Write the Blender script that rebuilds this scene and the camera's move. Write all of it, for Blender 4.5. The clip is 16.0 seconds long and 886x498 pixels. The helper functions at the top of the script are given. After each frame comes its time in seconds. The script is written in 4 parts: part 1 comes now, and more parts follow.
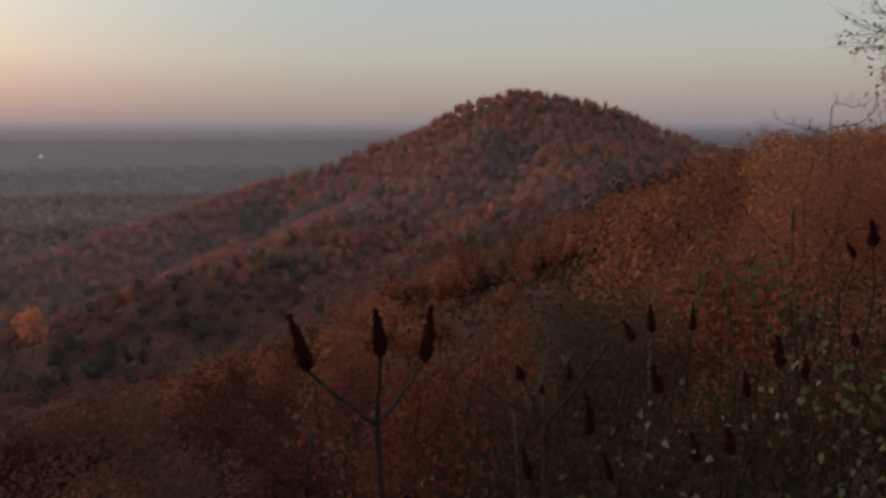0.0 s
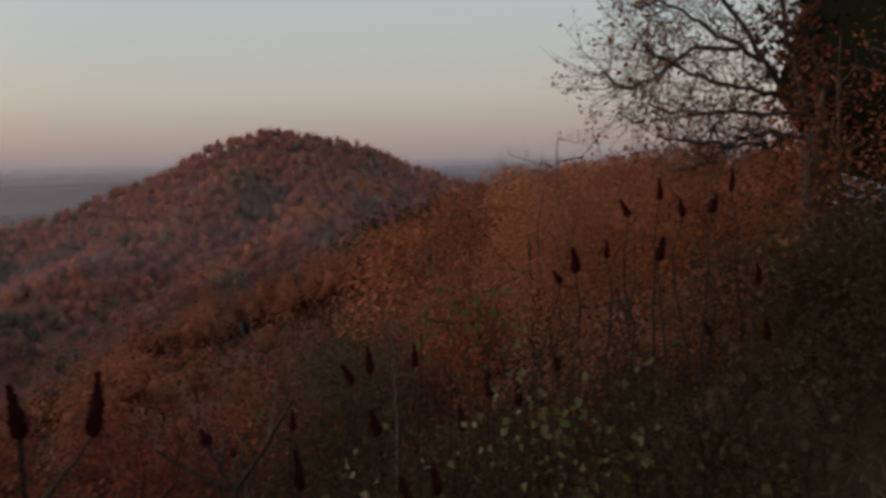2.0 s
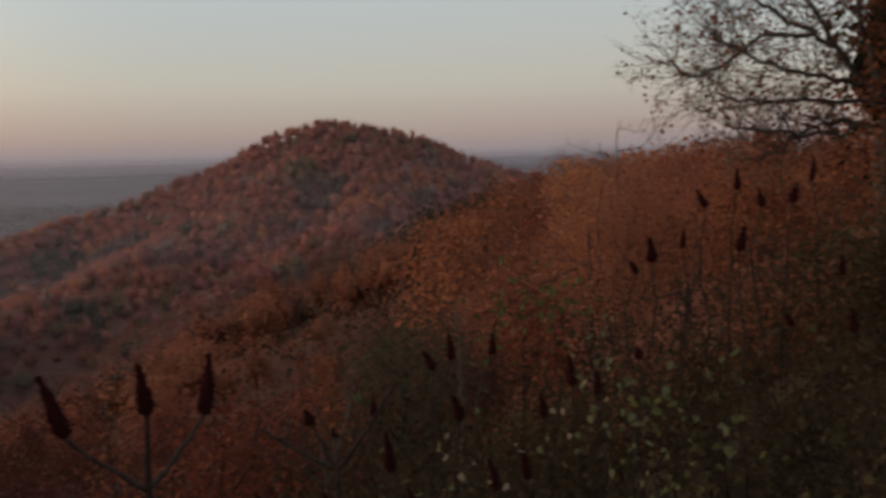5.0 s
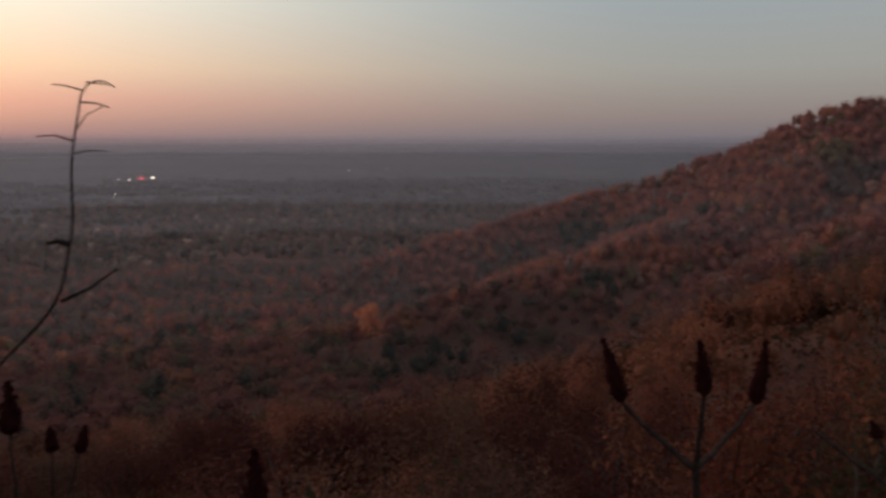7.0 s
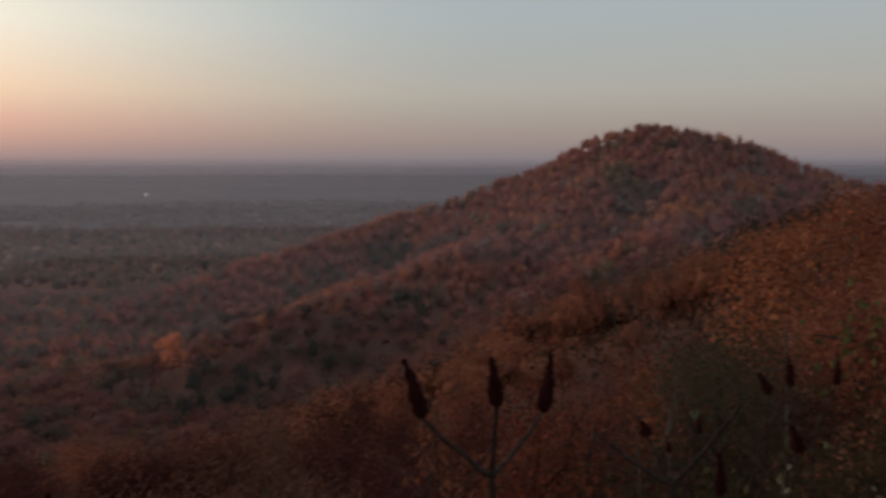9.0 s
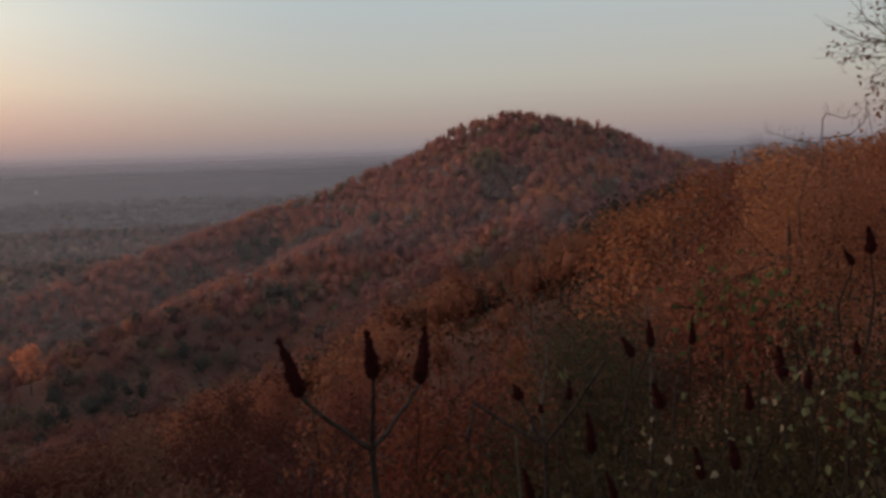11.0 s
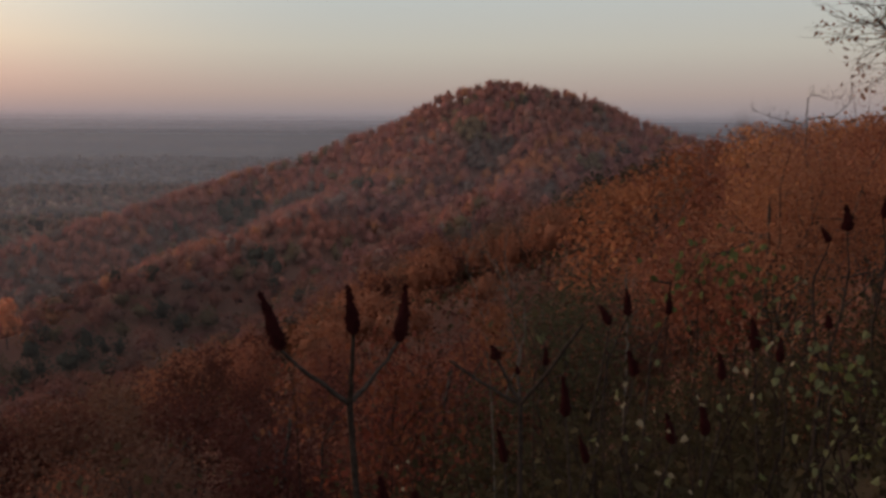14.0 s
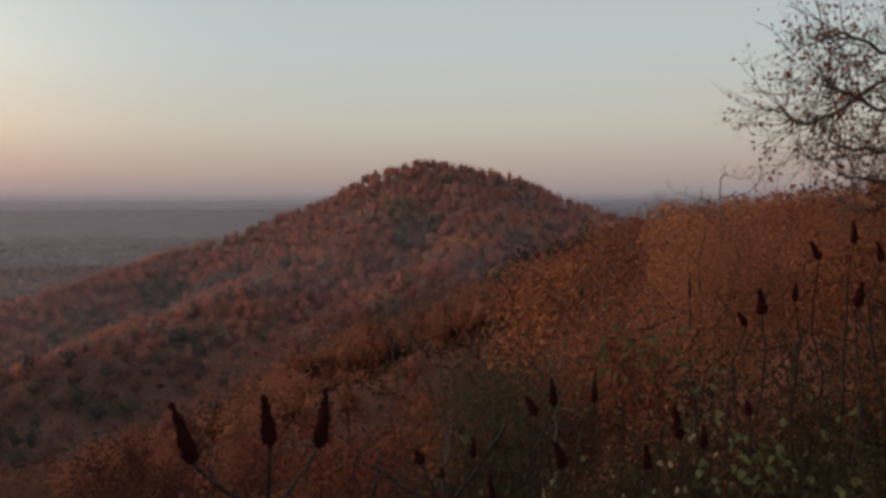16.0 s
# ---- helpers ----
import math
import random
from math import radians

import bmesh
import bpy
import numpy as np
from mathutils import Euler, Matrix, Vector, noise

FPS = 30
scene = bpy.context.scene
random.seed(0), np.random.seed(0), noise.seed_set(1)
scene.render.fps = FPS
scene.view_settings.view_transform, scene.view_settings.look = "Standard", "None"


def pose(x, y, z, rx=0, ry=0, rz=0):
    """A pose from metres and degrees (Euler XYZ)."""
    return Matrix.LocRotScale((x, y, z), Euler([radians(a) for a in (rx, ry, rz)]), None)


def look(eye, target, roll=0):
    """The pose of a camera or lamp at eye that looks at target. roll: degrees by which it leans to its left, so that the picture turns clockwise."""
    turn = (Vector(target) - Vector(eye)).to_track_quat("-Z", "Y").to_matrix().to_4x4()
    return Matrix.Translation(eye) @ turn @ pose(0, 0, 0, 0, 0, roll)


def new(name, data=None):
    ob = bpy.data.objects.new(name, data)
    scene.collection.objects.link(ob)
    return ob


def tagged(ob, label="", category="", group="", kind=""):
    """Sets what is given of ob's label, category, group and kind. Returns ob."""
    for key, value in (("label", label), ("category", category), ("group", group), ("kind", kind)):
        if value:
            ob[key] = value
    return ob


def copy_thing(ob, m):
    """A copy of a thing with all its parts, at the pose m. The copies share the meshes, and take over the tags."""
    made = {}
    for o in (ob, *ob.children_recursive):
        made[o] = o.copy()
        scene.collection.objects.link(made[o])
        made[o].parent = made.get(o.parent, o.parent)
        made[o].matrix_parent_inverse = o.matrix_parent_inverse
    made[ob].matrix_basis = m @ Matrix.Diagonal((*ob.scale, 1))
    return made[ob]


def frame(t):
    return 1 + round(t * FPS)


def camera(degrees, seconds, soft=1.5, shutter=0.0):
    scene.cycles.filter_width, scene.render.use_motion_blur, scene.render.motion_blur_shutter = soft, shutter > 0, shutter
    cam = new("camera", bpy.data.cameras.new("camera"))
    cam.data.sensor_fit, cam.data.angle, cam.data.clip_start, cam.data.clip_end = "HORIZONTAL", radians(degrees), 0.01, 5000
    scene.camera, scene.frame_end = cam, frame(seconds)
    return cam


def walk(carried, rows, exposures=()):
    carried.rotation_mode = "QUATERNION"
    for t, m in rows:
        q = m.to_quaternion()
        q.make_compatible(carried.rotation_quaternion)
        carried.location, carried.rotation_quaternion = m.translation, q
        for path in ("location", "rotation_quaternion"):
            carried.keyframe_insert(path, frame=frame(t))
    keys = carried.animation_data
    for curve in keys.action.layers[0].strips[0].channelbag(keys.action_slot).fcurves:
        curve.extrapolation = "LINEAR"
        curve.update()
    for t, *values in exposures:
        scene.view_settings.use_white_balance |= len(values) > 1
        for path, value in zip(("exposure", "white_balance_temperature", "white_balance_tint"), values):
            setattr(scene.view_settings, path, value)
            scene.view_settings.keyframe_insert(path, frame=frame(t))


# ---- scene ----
cam = camera(55.5, 16.0, soft=3.2, shutter=0.4)
PATH = [
    (0, (-0.051, 0.149, 1.517), (-0.032, 2.13, 1.246), 0.0),
    (0.5, (-0.033, 0.173, 1.514), (0.08, 2.156, 1.279), -0.5),
    (1, (0.001, 0.216, 1.518), (0.297, 2.181, 1.297), -0.7),
    (1.5, (0.082, 0.234, 1.53), (0.534, 2.172, 1.329), -1.6),
    (2, (0.184, 0.252, 1.523), (0.764, 2.157, 1.335), -1.3),
    (2.5, (0.253, 0.246, 1.523), (0.987, 2.097, 1.337), -1.0),
    (3, (0.269, 0.24, 1.525), (1.099, 2.05, 1.333), -1.2),
    (5.5, (-0.004, 0.237, 1.524), (0.167, 2.218, 1.313), -1.2),
    (6, (-0.041, 0.258, 1.524), (-0.238, 2.236, 1.308), -0.8),
    (6.5, (-0.068, 0.334, 1.504), (-0.59, 2.251, 1.273), -0.5),
    (7, (-0.079, 0.299, 1.514), (-0.79, 2.153, 1.273), 0.0),
    (7.5, (-0.095, 0.235, 1.523), (-0.944, 2.03, 1.285), 0.3),
    (8, (-0.081, 0.27, 1.516), (-0.898, 2.081, 1.284), -0.1),
    (8.5, (-0.055, 0.241, 1.528), (-0.625, 2.146, 1.314), -0.1),
    (9, (-0.041, 0.222, 1.537), (-0.316, 2.194, 1.348), 0.0),
    (9.5, (-0.031, 0.19, 1.544), (-0.102, 2.182, 1.378), -0.0),
    (12, (-0.038, 0.193, 1.473), (-0.006, 2.172, 1.186), -1.9),
    (12.5, (-0.039, 0.183, 1.474), (-0.021, 2.158, 1.158), -1.6),
    (13, (-0.035, 0.191, 1.473), (0.001, 2.166, 1.154), -1.3),
    (13.5, (-0.037, 0.183, 1.468), (0.019, 2.158, 1.156), -0.1),
    (14, (-0.037, 0.17, 1.478), (0.031, 2.147, 1.186), 0.3),
    (14.5, (-0.029, 0.175, 1.478), (0.072, 2.155, 1.209), 0.1),
    (15, (-0.023, 0.185, 1.496), (0.142, 2.165, 1.266), 0.1),
    (15.5, (-0.02, 0.152, 1.535), (0.188, 2.133, 1.362), 0.1),
    (16, (-0.011, 0.197, 1.541), (0.226, 2.18, 1.433), -0.1),
]
EXPOSURES = [(0, 0.05, 6500, 10), (2, 0.03, 6650, 10), (3, -0.06, 6750, 10), (5.5, 0.1, 6650, 10), (6.5, -0.22, 6400, 10), (7.5, -0.5, 6150, 10), (8.0, -0.52, 6150, 10), (9.0, -0.15, 6450, 10), (9.5, 0.0, 6550, 10), (12, 0.05, 6500, 10), (16, 0.17, 6700, 10)]
walk(cam, [(t, look(eye, target, roll)) for t, eye, target, roll in PATH], EXPOSURES)
SUN_AZ = -62.0
SKY_STRENGTH, SUN_POWER = 1.0, 1.45


# ---- light ----
world = bpy.data.worlds.new("dusk_sky")
scene.world = world
world.use_nodes = True
wn, wl = world.node_tree.nodes, world.node_tree.links


def sky_ramp(stops):
    """Sky colours by the height of the look above the horizon, in degrees."""
    ramp = wn.new("ShaderNodeValToRGB")
    els = ramp.color_ramp.elements
    while len(els) < len(stops):
        els.new(0.5)
    for el, (deg, rgb) in zip(els, stops):
        el.position = min(1.0, (math.sin(radians(deg)) + 0.05) / 0.5)
        el.color = (*rgb, 1)
    return ramp


sky = wn.new("ShaderNodeTexSky")
sky.sky_type = "NISHITA"
sky.sun_disc = False
sky.sun_elevation, sky.sun_rotation = radians(0.5), radians(SUN_AZ)
sky.air_density, sky.dust_density, sky.ozone_density = 1.0, 2.0, 2.0
way = wn.new("ShaderNodeTexCoord")
split = wn.new("ShaderNodeSeparateXYZ")
wl.new(way.outputs["Generated"], split.inputs[0])
lift = wn.new("ShaderNodeMapRange")
lift.inputs["From Min"].default_value, lift.inputs["From Max"].default_value = -0.05, 0.45
wl.new(split.outputs["Z"], lift.inputs["Value"])
cool = sky_ramp([(-1, (0.20, 0.185, 0.21)), (0.5, (0.29, 0.255, 0.275)), (2, (0.40, 0.325, 0.305)), (5, (0.48, 0.455, 0.41)), (10, (0.45, 0.49, 0.495)), (20, (0.40, 0.455, 0.49)), (35, (0.32, 0.40, 0.46))])
warm = sky_ramp([(-1, (0.26, 0.20, 0.21)), (0.5, (0.45, 0.31, 0.31)), (3, (1.15, 0.60, 0.46)), (5, (1.5, 0.98, 0.62)), (9, (1.6, 1.40, 1.05)), (20, (1.1, 1.15, 1.05)), (35, (0.45, 0.52, 0.56))])
wl.new(lift.outputs[0], cool.inputs[0])
wl.new(lift.outputs[0], warm.inputs[0])
toward = wn.new("ShaderNodeVectorMath")
toward.operation = "DOT_PRODUCT"
toward.inputs[1].default_value = (math.sin(radians(SUN_AZ)), math.cos(radians(SUN_AZ)), 0)
wl.new(way.outputs["Generated"], toward.inputs[0])
near_sun = wn.new("ShaderNodeMapRange")
near_sun.inputs["From Min"].default_value, near_sun.inputs["From Max"].default_value = 0.45, 1.0
wl.new(toward.outputs["Value"], near_sun.inputs["Value"])
glow = wn.new("ShaderNodeMath")
glow.operation = "POWER"
glow.inputs[1].default_value = 3.0
wl.new(near_sun.outputs[0], glow.inputs[0])
blend = wn.new("ShaderNodeMix")
blend.data_type = "RGBA"
wl.new(glow.outputs[0], blend.inputs[0])
wl.new(cool.outputs[0], blend.inputs[6])
wl.new(warm.outputs[0], blend.inputs[7])
fine = wn.new("ShaderNodeMix")
fine.data_type = "RGBA"
fine.inputs[0].default_value = 0.08
wl.new(blend.outputs[2], fine.inputs[6])
wl.new(sky.outputs["Color"], fine.inputs[7])
wl.new(fine.outputs[2], wn["Background"].inputs["Color"])
wn["Background"].inputs["Strength"].default_value = SKY_STRENGTH

sun_data = bpy.data.lights.new("sun", "SUN")
sun_data.energy, sun_data.angle, sun_data.color = SUN_POWER, radians(50), (1.0, 0.74, 0.56)
sun = new("sun", sun_data)
sun.matrix_world = look((0, 0, 60), (-math.sin(radians(SUN_AZ)) * 100, -math.cos(radians(SUN_AZ)) * 100, 60 - 100 * math.tan(radians(15))))


# ---- materials ----
def material(name, rough=0.8):
    m = bpy.data.materials.new(name)
    m.use_nodes = True
    b = m.node_tree.nodes["Principled BSDF"]
    b.inputs["Roughness"].default_value = rough
    b.inputs["Specular IOR Level"].default_value = 0.02
    return m, m.node_tree.nodes, m.node_tree.links, b


def foliage(name, rgb, spread=0.22, hue=0.008, scale=0.12, per_object=False):
    """Leaves: each one and each stretch of crown a little different in value and hue."""
    m, n, l, b = material(name, 0.75)
    geo = n.new("ShaderNodeNewGeometry")
    hsv = n.new("ShaderNodeHueSaturation")
    hsv.inputs["Color"].default_value = (*rgb, 1)
    tex = n.new("ShaderNodeTexNoise")
    tex.inputs["Scale"].default_value = scale
    tex.inputs["Detail"].default_value = 3
    l.new(geo.outputs["Position"], tex.inputs["Vector"])
    add = n.new("ShaderNodeMath")
    add.operation = "ADD"
    l.new(geo.outputs["Random Per Island"], add.inputs[0])
    l.new(tex.outputs["Fac"], add.inputs[1])
    val = n.new("ShaderNodeMapRange")
    val.inputs["From Min"].default_value, val.inputs["From Max"].default_value = 0.2, 1.6
    val.inputs["To Min"].default_value, val.inputs["To Max"].default_value = 1 - spread, 1 + spread
    l.new(add.outputs[0], val.inputs["Value"])
    l.new(val.outputs[0], hsv.inputs["Value"])
    hr = n.new("ShaderNodeMapRange")
    hr.inputs["To Min"].default_value, hr.inputs["To Max"].default_value = 0.5 - hue, 0.5 + hue
    if per_object:
        info = n.new("ShaderNodeObjectInfo")
        l.new(info.outputs["Random"], hr.inputs["Value"])
        tone, each = n.new("ShaderNodeMapRange"), n.new("ShaderNodeMath")
        tone.inputs["To Min"].default_value, tone.inputs["To Max"].default_value = 0.68, 1.22
        each.operation = "MULTIPLY"
        l.new(info.outputs["Random"], tone.inputs["Value"])
        l.new(val.outputs[0], each.inputs[0])
        l.new(tone.outputs[0], each.inputs[1])
        l.new(each.outputs[0], hsv.inputs["Value"])
    else:
        l.new(tex.outputs["Fac"], hr.inputs["Value"])
    l.new(hr.outputs[0], hsv.inputs["Hue"])
    l.new(hsv.outputs[0], b.inputs["Base Color"])
    thin, both = n.new("ShaderNodeBsdfTranslucent"), n.new("ShaderNodeMixShader")
    both.inputs[0].default_value = 0.3
    l.new(hsv.outputs[0], thin.inputs["Color"])
    l.new(b.outputs[0], both.inputs[1])
    l.new(thin.outputs[0], both.inputs[2])
    l.new(both.outputs[0], n["Material Output"].inputs["Surface"])
    return m


def bark(name, dark, light, scale=30.0):
    m, n, l, b = material(name, 0.85)
    tex = n.new("ShaderNodeTexNoise")
    tex.inputs["Scale"].default_value = scale
    tex.inputs["Detail"].default_value = 6
    co = n.new("ShaderNodeTexCoord")
    l.new(co.outputs["Object"], tex.inputs["Vector"])
    ramp = n.new("ShaderNodeValToRGB")
    ramp.color_ramp.elements[0].position, ramp.color_ramp.elements[0].color = 0.35, (*dark, 1)
    ramp.color_ramp.elements[1].position, ramp.color_ramp.elements[1].color = 0.7, (*light, 1)
    l.new(tex.outputs["Fac"], ramp.inputs[0])
    l.new(ramp.outputs[0], b.inputs["Base Color"])
    bump = n.new("ShaderNodeBump")
    bump.inputs["Strength"].default_value = 0.5
    bump.inputs["Distance"].default_value = 0.01
    l.new(tex.outputs["Fac"], bump.inputs["Height"])
    l.new(bump.outputs[0], b.inputs["Normal"])
    return m


def soil(name, a, b_, c, s1, s2):
    """Ground cover: three tones mixed at two scales."""
    m, n, l, b = material(name, 0.95)
    geo = n.new("ShaderNodeNewGeometry")
    t1, t2 = n.new("ShaderNodeTexNoise"), n.new("ShaderNodeTexNoise")
    for t, s in ((t1, s1), (t2, s2)):
        t.inputs["Scale"].default_value = s
        t.inputs["Detail"].default_value = 6
        l.new(geo.outputs["Position"], t.inputs["Vector"])
    r1, r2 = n.new("ShaderNodeValToRGB"), n.new("ShaderNodeValToRGB")
    r1.color_ramp.elements[0].position, r1.color_ramp.elements[0].color = 0.38, (*a, 1)
    r1.color_ramp.elements[1].position, r1.color_ramp.elements[1].color = 0.62, (*b_, 1)
    r2.color_ramp.elements[0].position, r2.color_ramp.elements[0].color = 0.45, (0, 0, 0, 1)
    r2.color_ramp.elements[1].position, r2.color_ramp.elements[1].color = 0.65, (1, 1, 1, 1)
    mix = n.new("ShaderNodeMix")
    mix.data_type = "RGBA"
    l.new(t1.outputs["Fac"], r1.inputs[0])
    l.new(t2.outputs["Fac"], r2.inputs[0])
    l.new(r2.outputs[0], mix.inputs[0])
    l.new(r1.outputs[0], mix.inputs[6])
    mix.inputs[7].default_value = (*c, 1)
    l.new(mix.outputs[2], b.inputs["Base Color"])
    return m


MAROON = foliage("maroon_leaves", (0.108, 0.036, 0.027), per_object=True)
RUSSET = foliage("russet_leaves", (0.285, 0.100, 0.060), per_object=True)
RUST = foliage("rust_orange_leaves", (0.35, 0.122, 0.060), 0.3, per_object=True)
BROWN = foliage("brown_leaves", (0.165, 0.078, 0.052), per_object=True)
OLIVE = foliage("olive_leaves", (0.075, 0.062, 0.034), per_object=True)
OCHRE = foliage("golden_leaves", (0.74, 0.28, 0.145), hue=0.004)
# the dull and distant leaves carry the far haze in their grey
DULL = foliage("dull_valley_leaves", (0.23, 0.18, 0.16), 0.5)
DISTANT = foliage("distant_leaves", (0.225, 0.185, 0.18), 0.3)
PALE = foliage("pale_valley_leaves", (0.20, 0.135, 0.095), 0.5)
GREEN = foliage("green_vine_leaves", (0.084, 0.080, 0.030), 0.6, per_object=False, scale=8)
PALEGREEN = foliage("pale_green_leaves", (0.120, 0.112, 0.056), 0.5, scale=12)
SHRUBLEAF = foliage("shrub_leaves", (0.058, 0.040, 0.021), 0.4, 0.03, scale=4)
OAKLEAF = foliage("oak_leaves", (0.195, 0.068, 0.036), 0.6, 0.03, scale=2)
REDLEAF = foliage("red_leaves", (0.18, 0.052, 0.030), 0.4, 0.03, scale=4)
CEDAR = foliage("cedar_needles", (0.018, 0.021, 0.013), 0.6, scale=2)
WITHERED = foliage("withered_pale_leaves", (0.25, 0.185, 0.12), 0.5, scale=12)
GRASS = foliage("dry_grass", (0.20, 0.108, 0.068), 0.6, scale=5)
BOB = foliage("sumac_fruit", (0.040, 0.0085, 0.0085), 0.6, scale=60)
TRUNK = bark("tree_bark", (0.05, 0.038, 0.032), (0.13, 0.10, 0.085), 6)
PALEBARK = bark("pale_bark", (0.085, 0.066, 0.055), (0.20, 0.165, 0.14), 8)
OAKBARK = bark("oak_bark", (0.085, 0.062, 0.050), (0.19, 0.145, 0.12), 6)
STEM = bark("sumac_bark", (0.026, 0.017, 0.014), (0.075, 0.050, 0.040), 60)
TWIG = bark("twig_bark", (0.020, 0.012, 0.010), (0.052, 0.031, 0.025), 80)
FLOOR = soil("forest_floor", (0.20, 0.086, 0.062), (0.25, 0.106, 0.075), (0.17, 0.086, 0.062), 0.05, 1.5)
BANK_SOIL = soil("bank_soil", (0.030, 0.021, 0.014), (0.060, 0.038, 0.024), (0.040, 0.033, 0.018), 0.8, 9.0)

# plain tones greyed towards violet, with the haze painted in
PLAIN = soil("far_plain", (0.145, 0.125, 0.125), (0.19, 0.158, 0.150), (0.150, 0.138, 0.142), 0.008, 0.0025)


# ---- shape helpers ----
class Geo:
    """Gathers quads; joined into one mesh at the end."""

    def __init__(self):
        self.v, self.f, self.m, self.n = [], [], [], 0

    def add(self, v, f, m=0):
        v, f = np.asarray(v, float).reshape(-1, 3), np.asarray(f, int).reshape(-1, 4)
        self.v.append(v)
        self.f.append(f + self.n)
        self.m.append(np.broadcast_to(np.asarray(m, int), (len(f),)))
        self.n += len(v)

    def tube(self, points, r0, r1, sides=6):
        p = np.asarray(points, float)
        k = len(p)
        tan = np.gradient(p, axis=0)
        tan /= np.linalg.norm(tan, axis=1)[:, None] + 1e-9
        ref = np.array([0.31, 0.17, 0.93]) if abs(tan[0][2]) < 0.9 else np.array([0.95, 0.2, 0.1])
        a = np.cross(tan, ref)
        a /= np.linalg.norm(a, axis=1)[:, None] + 1e-9
        b = np.cross(tan, a)
        ang = np.arange(sides) * 2 * np.pi / sides
        r = np.linspace(r0, r1, k)[:, None, None]
        ring = p[:, None] + r * (np.cos(ang)[None, :, None] * a[:, None] + np.sin(ang)[None, :, None] * b[:, None])
        i, j = np.meshgrid(np.arange(k - 1), np.arange(sides), indexing="ij")
        q = np.stack([i * sides + j, i * sides + (j + 1) % sides, (i + 1) * sides + (j + 1) % sides, (i + 1) * sides + j], -1)
        self.add(ring, q)

    def leaves(self, centre, size, rng, slim=0.6, droop=0.0, m=0, out=None, fuzz=0.8):
        """Diamond-shaped leaves, folded a little on the midrib, at the given centres; they face out of the crown where out is given."""
        c = np.asarray(centre, float).reshape(-1, 3)
        k = len(c)
        d = rng.normal(size=(k, 3))
        d[:, 2] -= droop
        if out is not None:
            face = out + rng.normal(size=(k, 3)) * fuzz
            d = np.cross(face, d)
        d /= np.linalg.norm(d, axis=1)[:, None] + 1e-9
        w = np.cross(d, rng.normal(size=(k, 3)) if out is None else face)
        w /= np.linalg.norm(w, axis=1)[:, None] + 1e-9
        s = (np.asarray(size) * rng.uniform(0.6, 1.3, k))[:, None]
        up = np.cross(d, w) * s * 0.12
        v = np.stack([c - d * s * 0.5, c + w * s * 0.5 * slim + up - d * s * 0.08, c + d * s * 0.5, c - w * s * 0.5 * slim + up - d * s * 0.08], 1)
        self.add(v, np.arange(4 * k).reshape(k, 4), m)

    def mesh(self, name, mats):
        v, f, m = np.concatenate(self.v), np.concatenate(self.f), np.concatenate(self.m)
        me = bpy.data.meshes.new(name)
        me.vertices.add(len(v))
        me.vertices.foreach_set("co", v.astype(np.float32).ravel())
        me.loops.add(4 * len(f))
        me.loops.foreach_set("vertex_index", f.astype(np.int32).ravel())
        me.polygons.add(len(f))
        me.polygons.foreach_set("loop_start", np.arange(0, 4 * len(f), 4, dtype=np.int32))
        me.polygons.foreach_set("material_index", m.astype(np.int32))
        for mat in mats:
            me.materials.append(mat)
        me.update(calc_edges=True)
        return me


def part(name, geo, mat, parent, label=""):
    """One mesh under a thing, in the thing's own coordinates."""
    ob = new(name, geo.mesh(name, mat if isinstance(mat, (list, tuple)) else [mat]))
    ob.parent = parent
    return tagged(ob, label)


def bend(a, b, k, wob, rng):
    """A wavering line from a to b in k points."""
    a, b = np.asarray(a, float), np.asarray(b, float)
    t = np.linspace(0, 1, k)[:, None]
    w = rng.normal(size=(k, 3)) * wob * np.linalg.norm(b - a)
    w[0] = w[-1] = 0
    return a + (b - a) * t + w


# ---- terrain ----
def ridge_height(x, y, crest, slope, soft):
    best = np.full(x.shape, -1e9)
    for (x0, y0, z0), (x1, y1, z1) in zip(crest, crest[1:]):
        dx, dy = x1 - x0, y1 - y0
        t = np.clip(((x - x0) * dx + (y - y0) * dy) / (dx * dx + dy * dy), 0, 1)
        d = np.hypot(x - x0 - t * dx, y - y0 - t * dy)
        best = np.maximum(best, z0 + t * (z1 - z0) - slope * (np.sqrt(d * d + soft * soft) - soft))
    return best


HILL = [(-420, 380, -88), (-300, 400, -80), (-221, 426, -74), (-159, 505, -49), (-99, 551, -33.5), (-30, 559, -9.5), (20, 552, 13.6), (52, 550, 22.4), (66, 550, 22.6), (122, 557, 11), (175, 553, -12), (207, 552, -15.5), (320, 570, -46), (500, 600, -85)]
SPUR_WEST = [(30, 500, 0), (-5, 450, -28), (-32, 425, -38), (-84, 372, -55), (-118, 325, -66), (-180, 290, -86)]
SPUR_EAST = [(70, 500, 5), (60, 440, -24), (33, 390, -37), (0, 330, -52), (-30, 280, -68)]
SHOULDER = [(60, 165, -13), (32, 116, -13), (20, 108, -16), (5, 100, -20), (-4, 85, -22.5), (-9, 64, -23.5), (-16, 52, -23), (-28, 44, -23), (-60, 40, -25)]
BACKBONE = [(14, 9, 1.3), (25, 30, -3), (40, 70, -7), (60, 150, -13), (105, 300, -25), (140, 450, -22), (175, 553, -12)]
BANK = [(-30, -24, -2), (-2, -3, 0), (1.2, -0.4, 0.02), (3.2, 2.5, 0.25), (6, 5.2, 0.75), (14, 9, 1.3)]


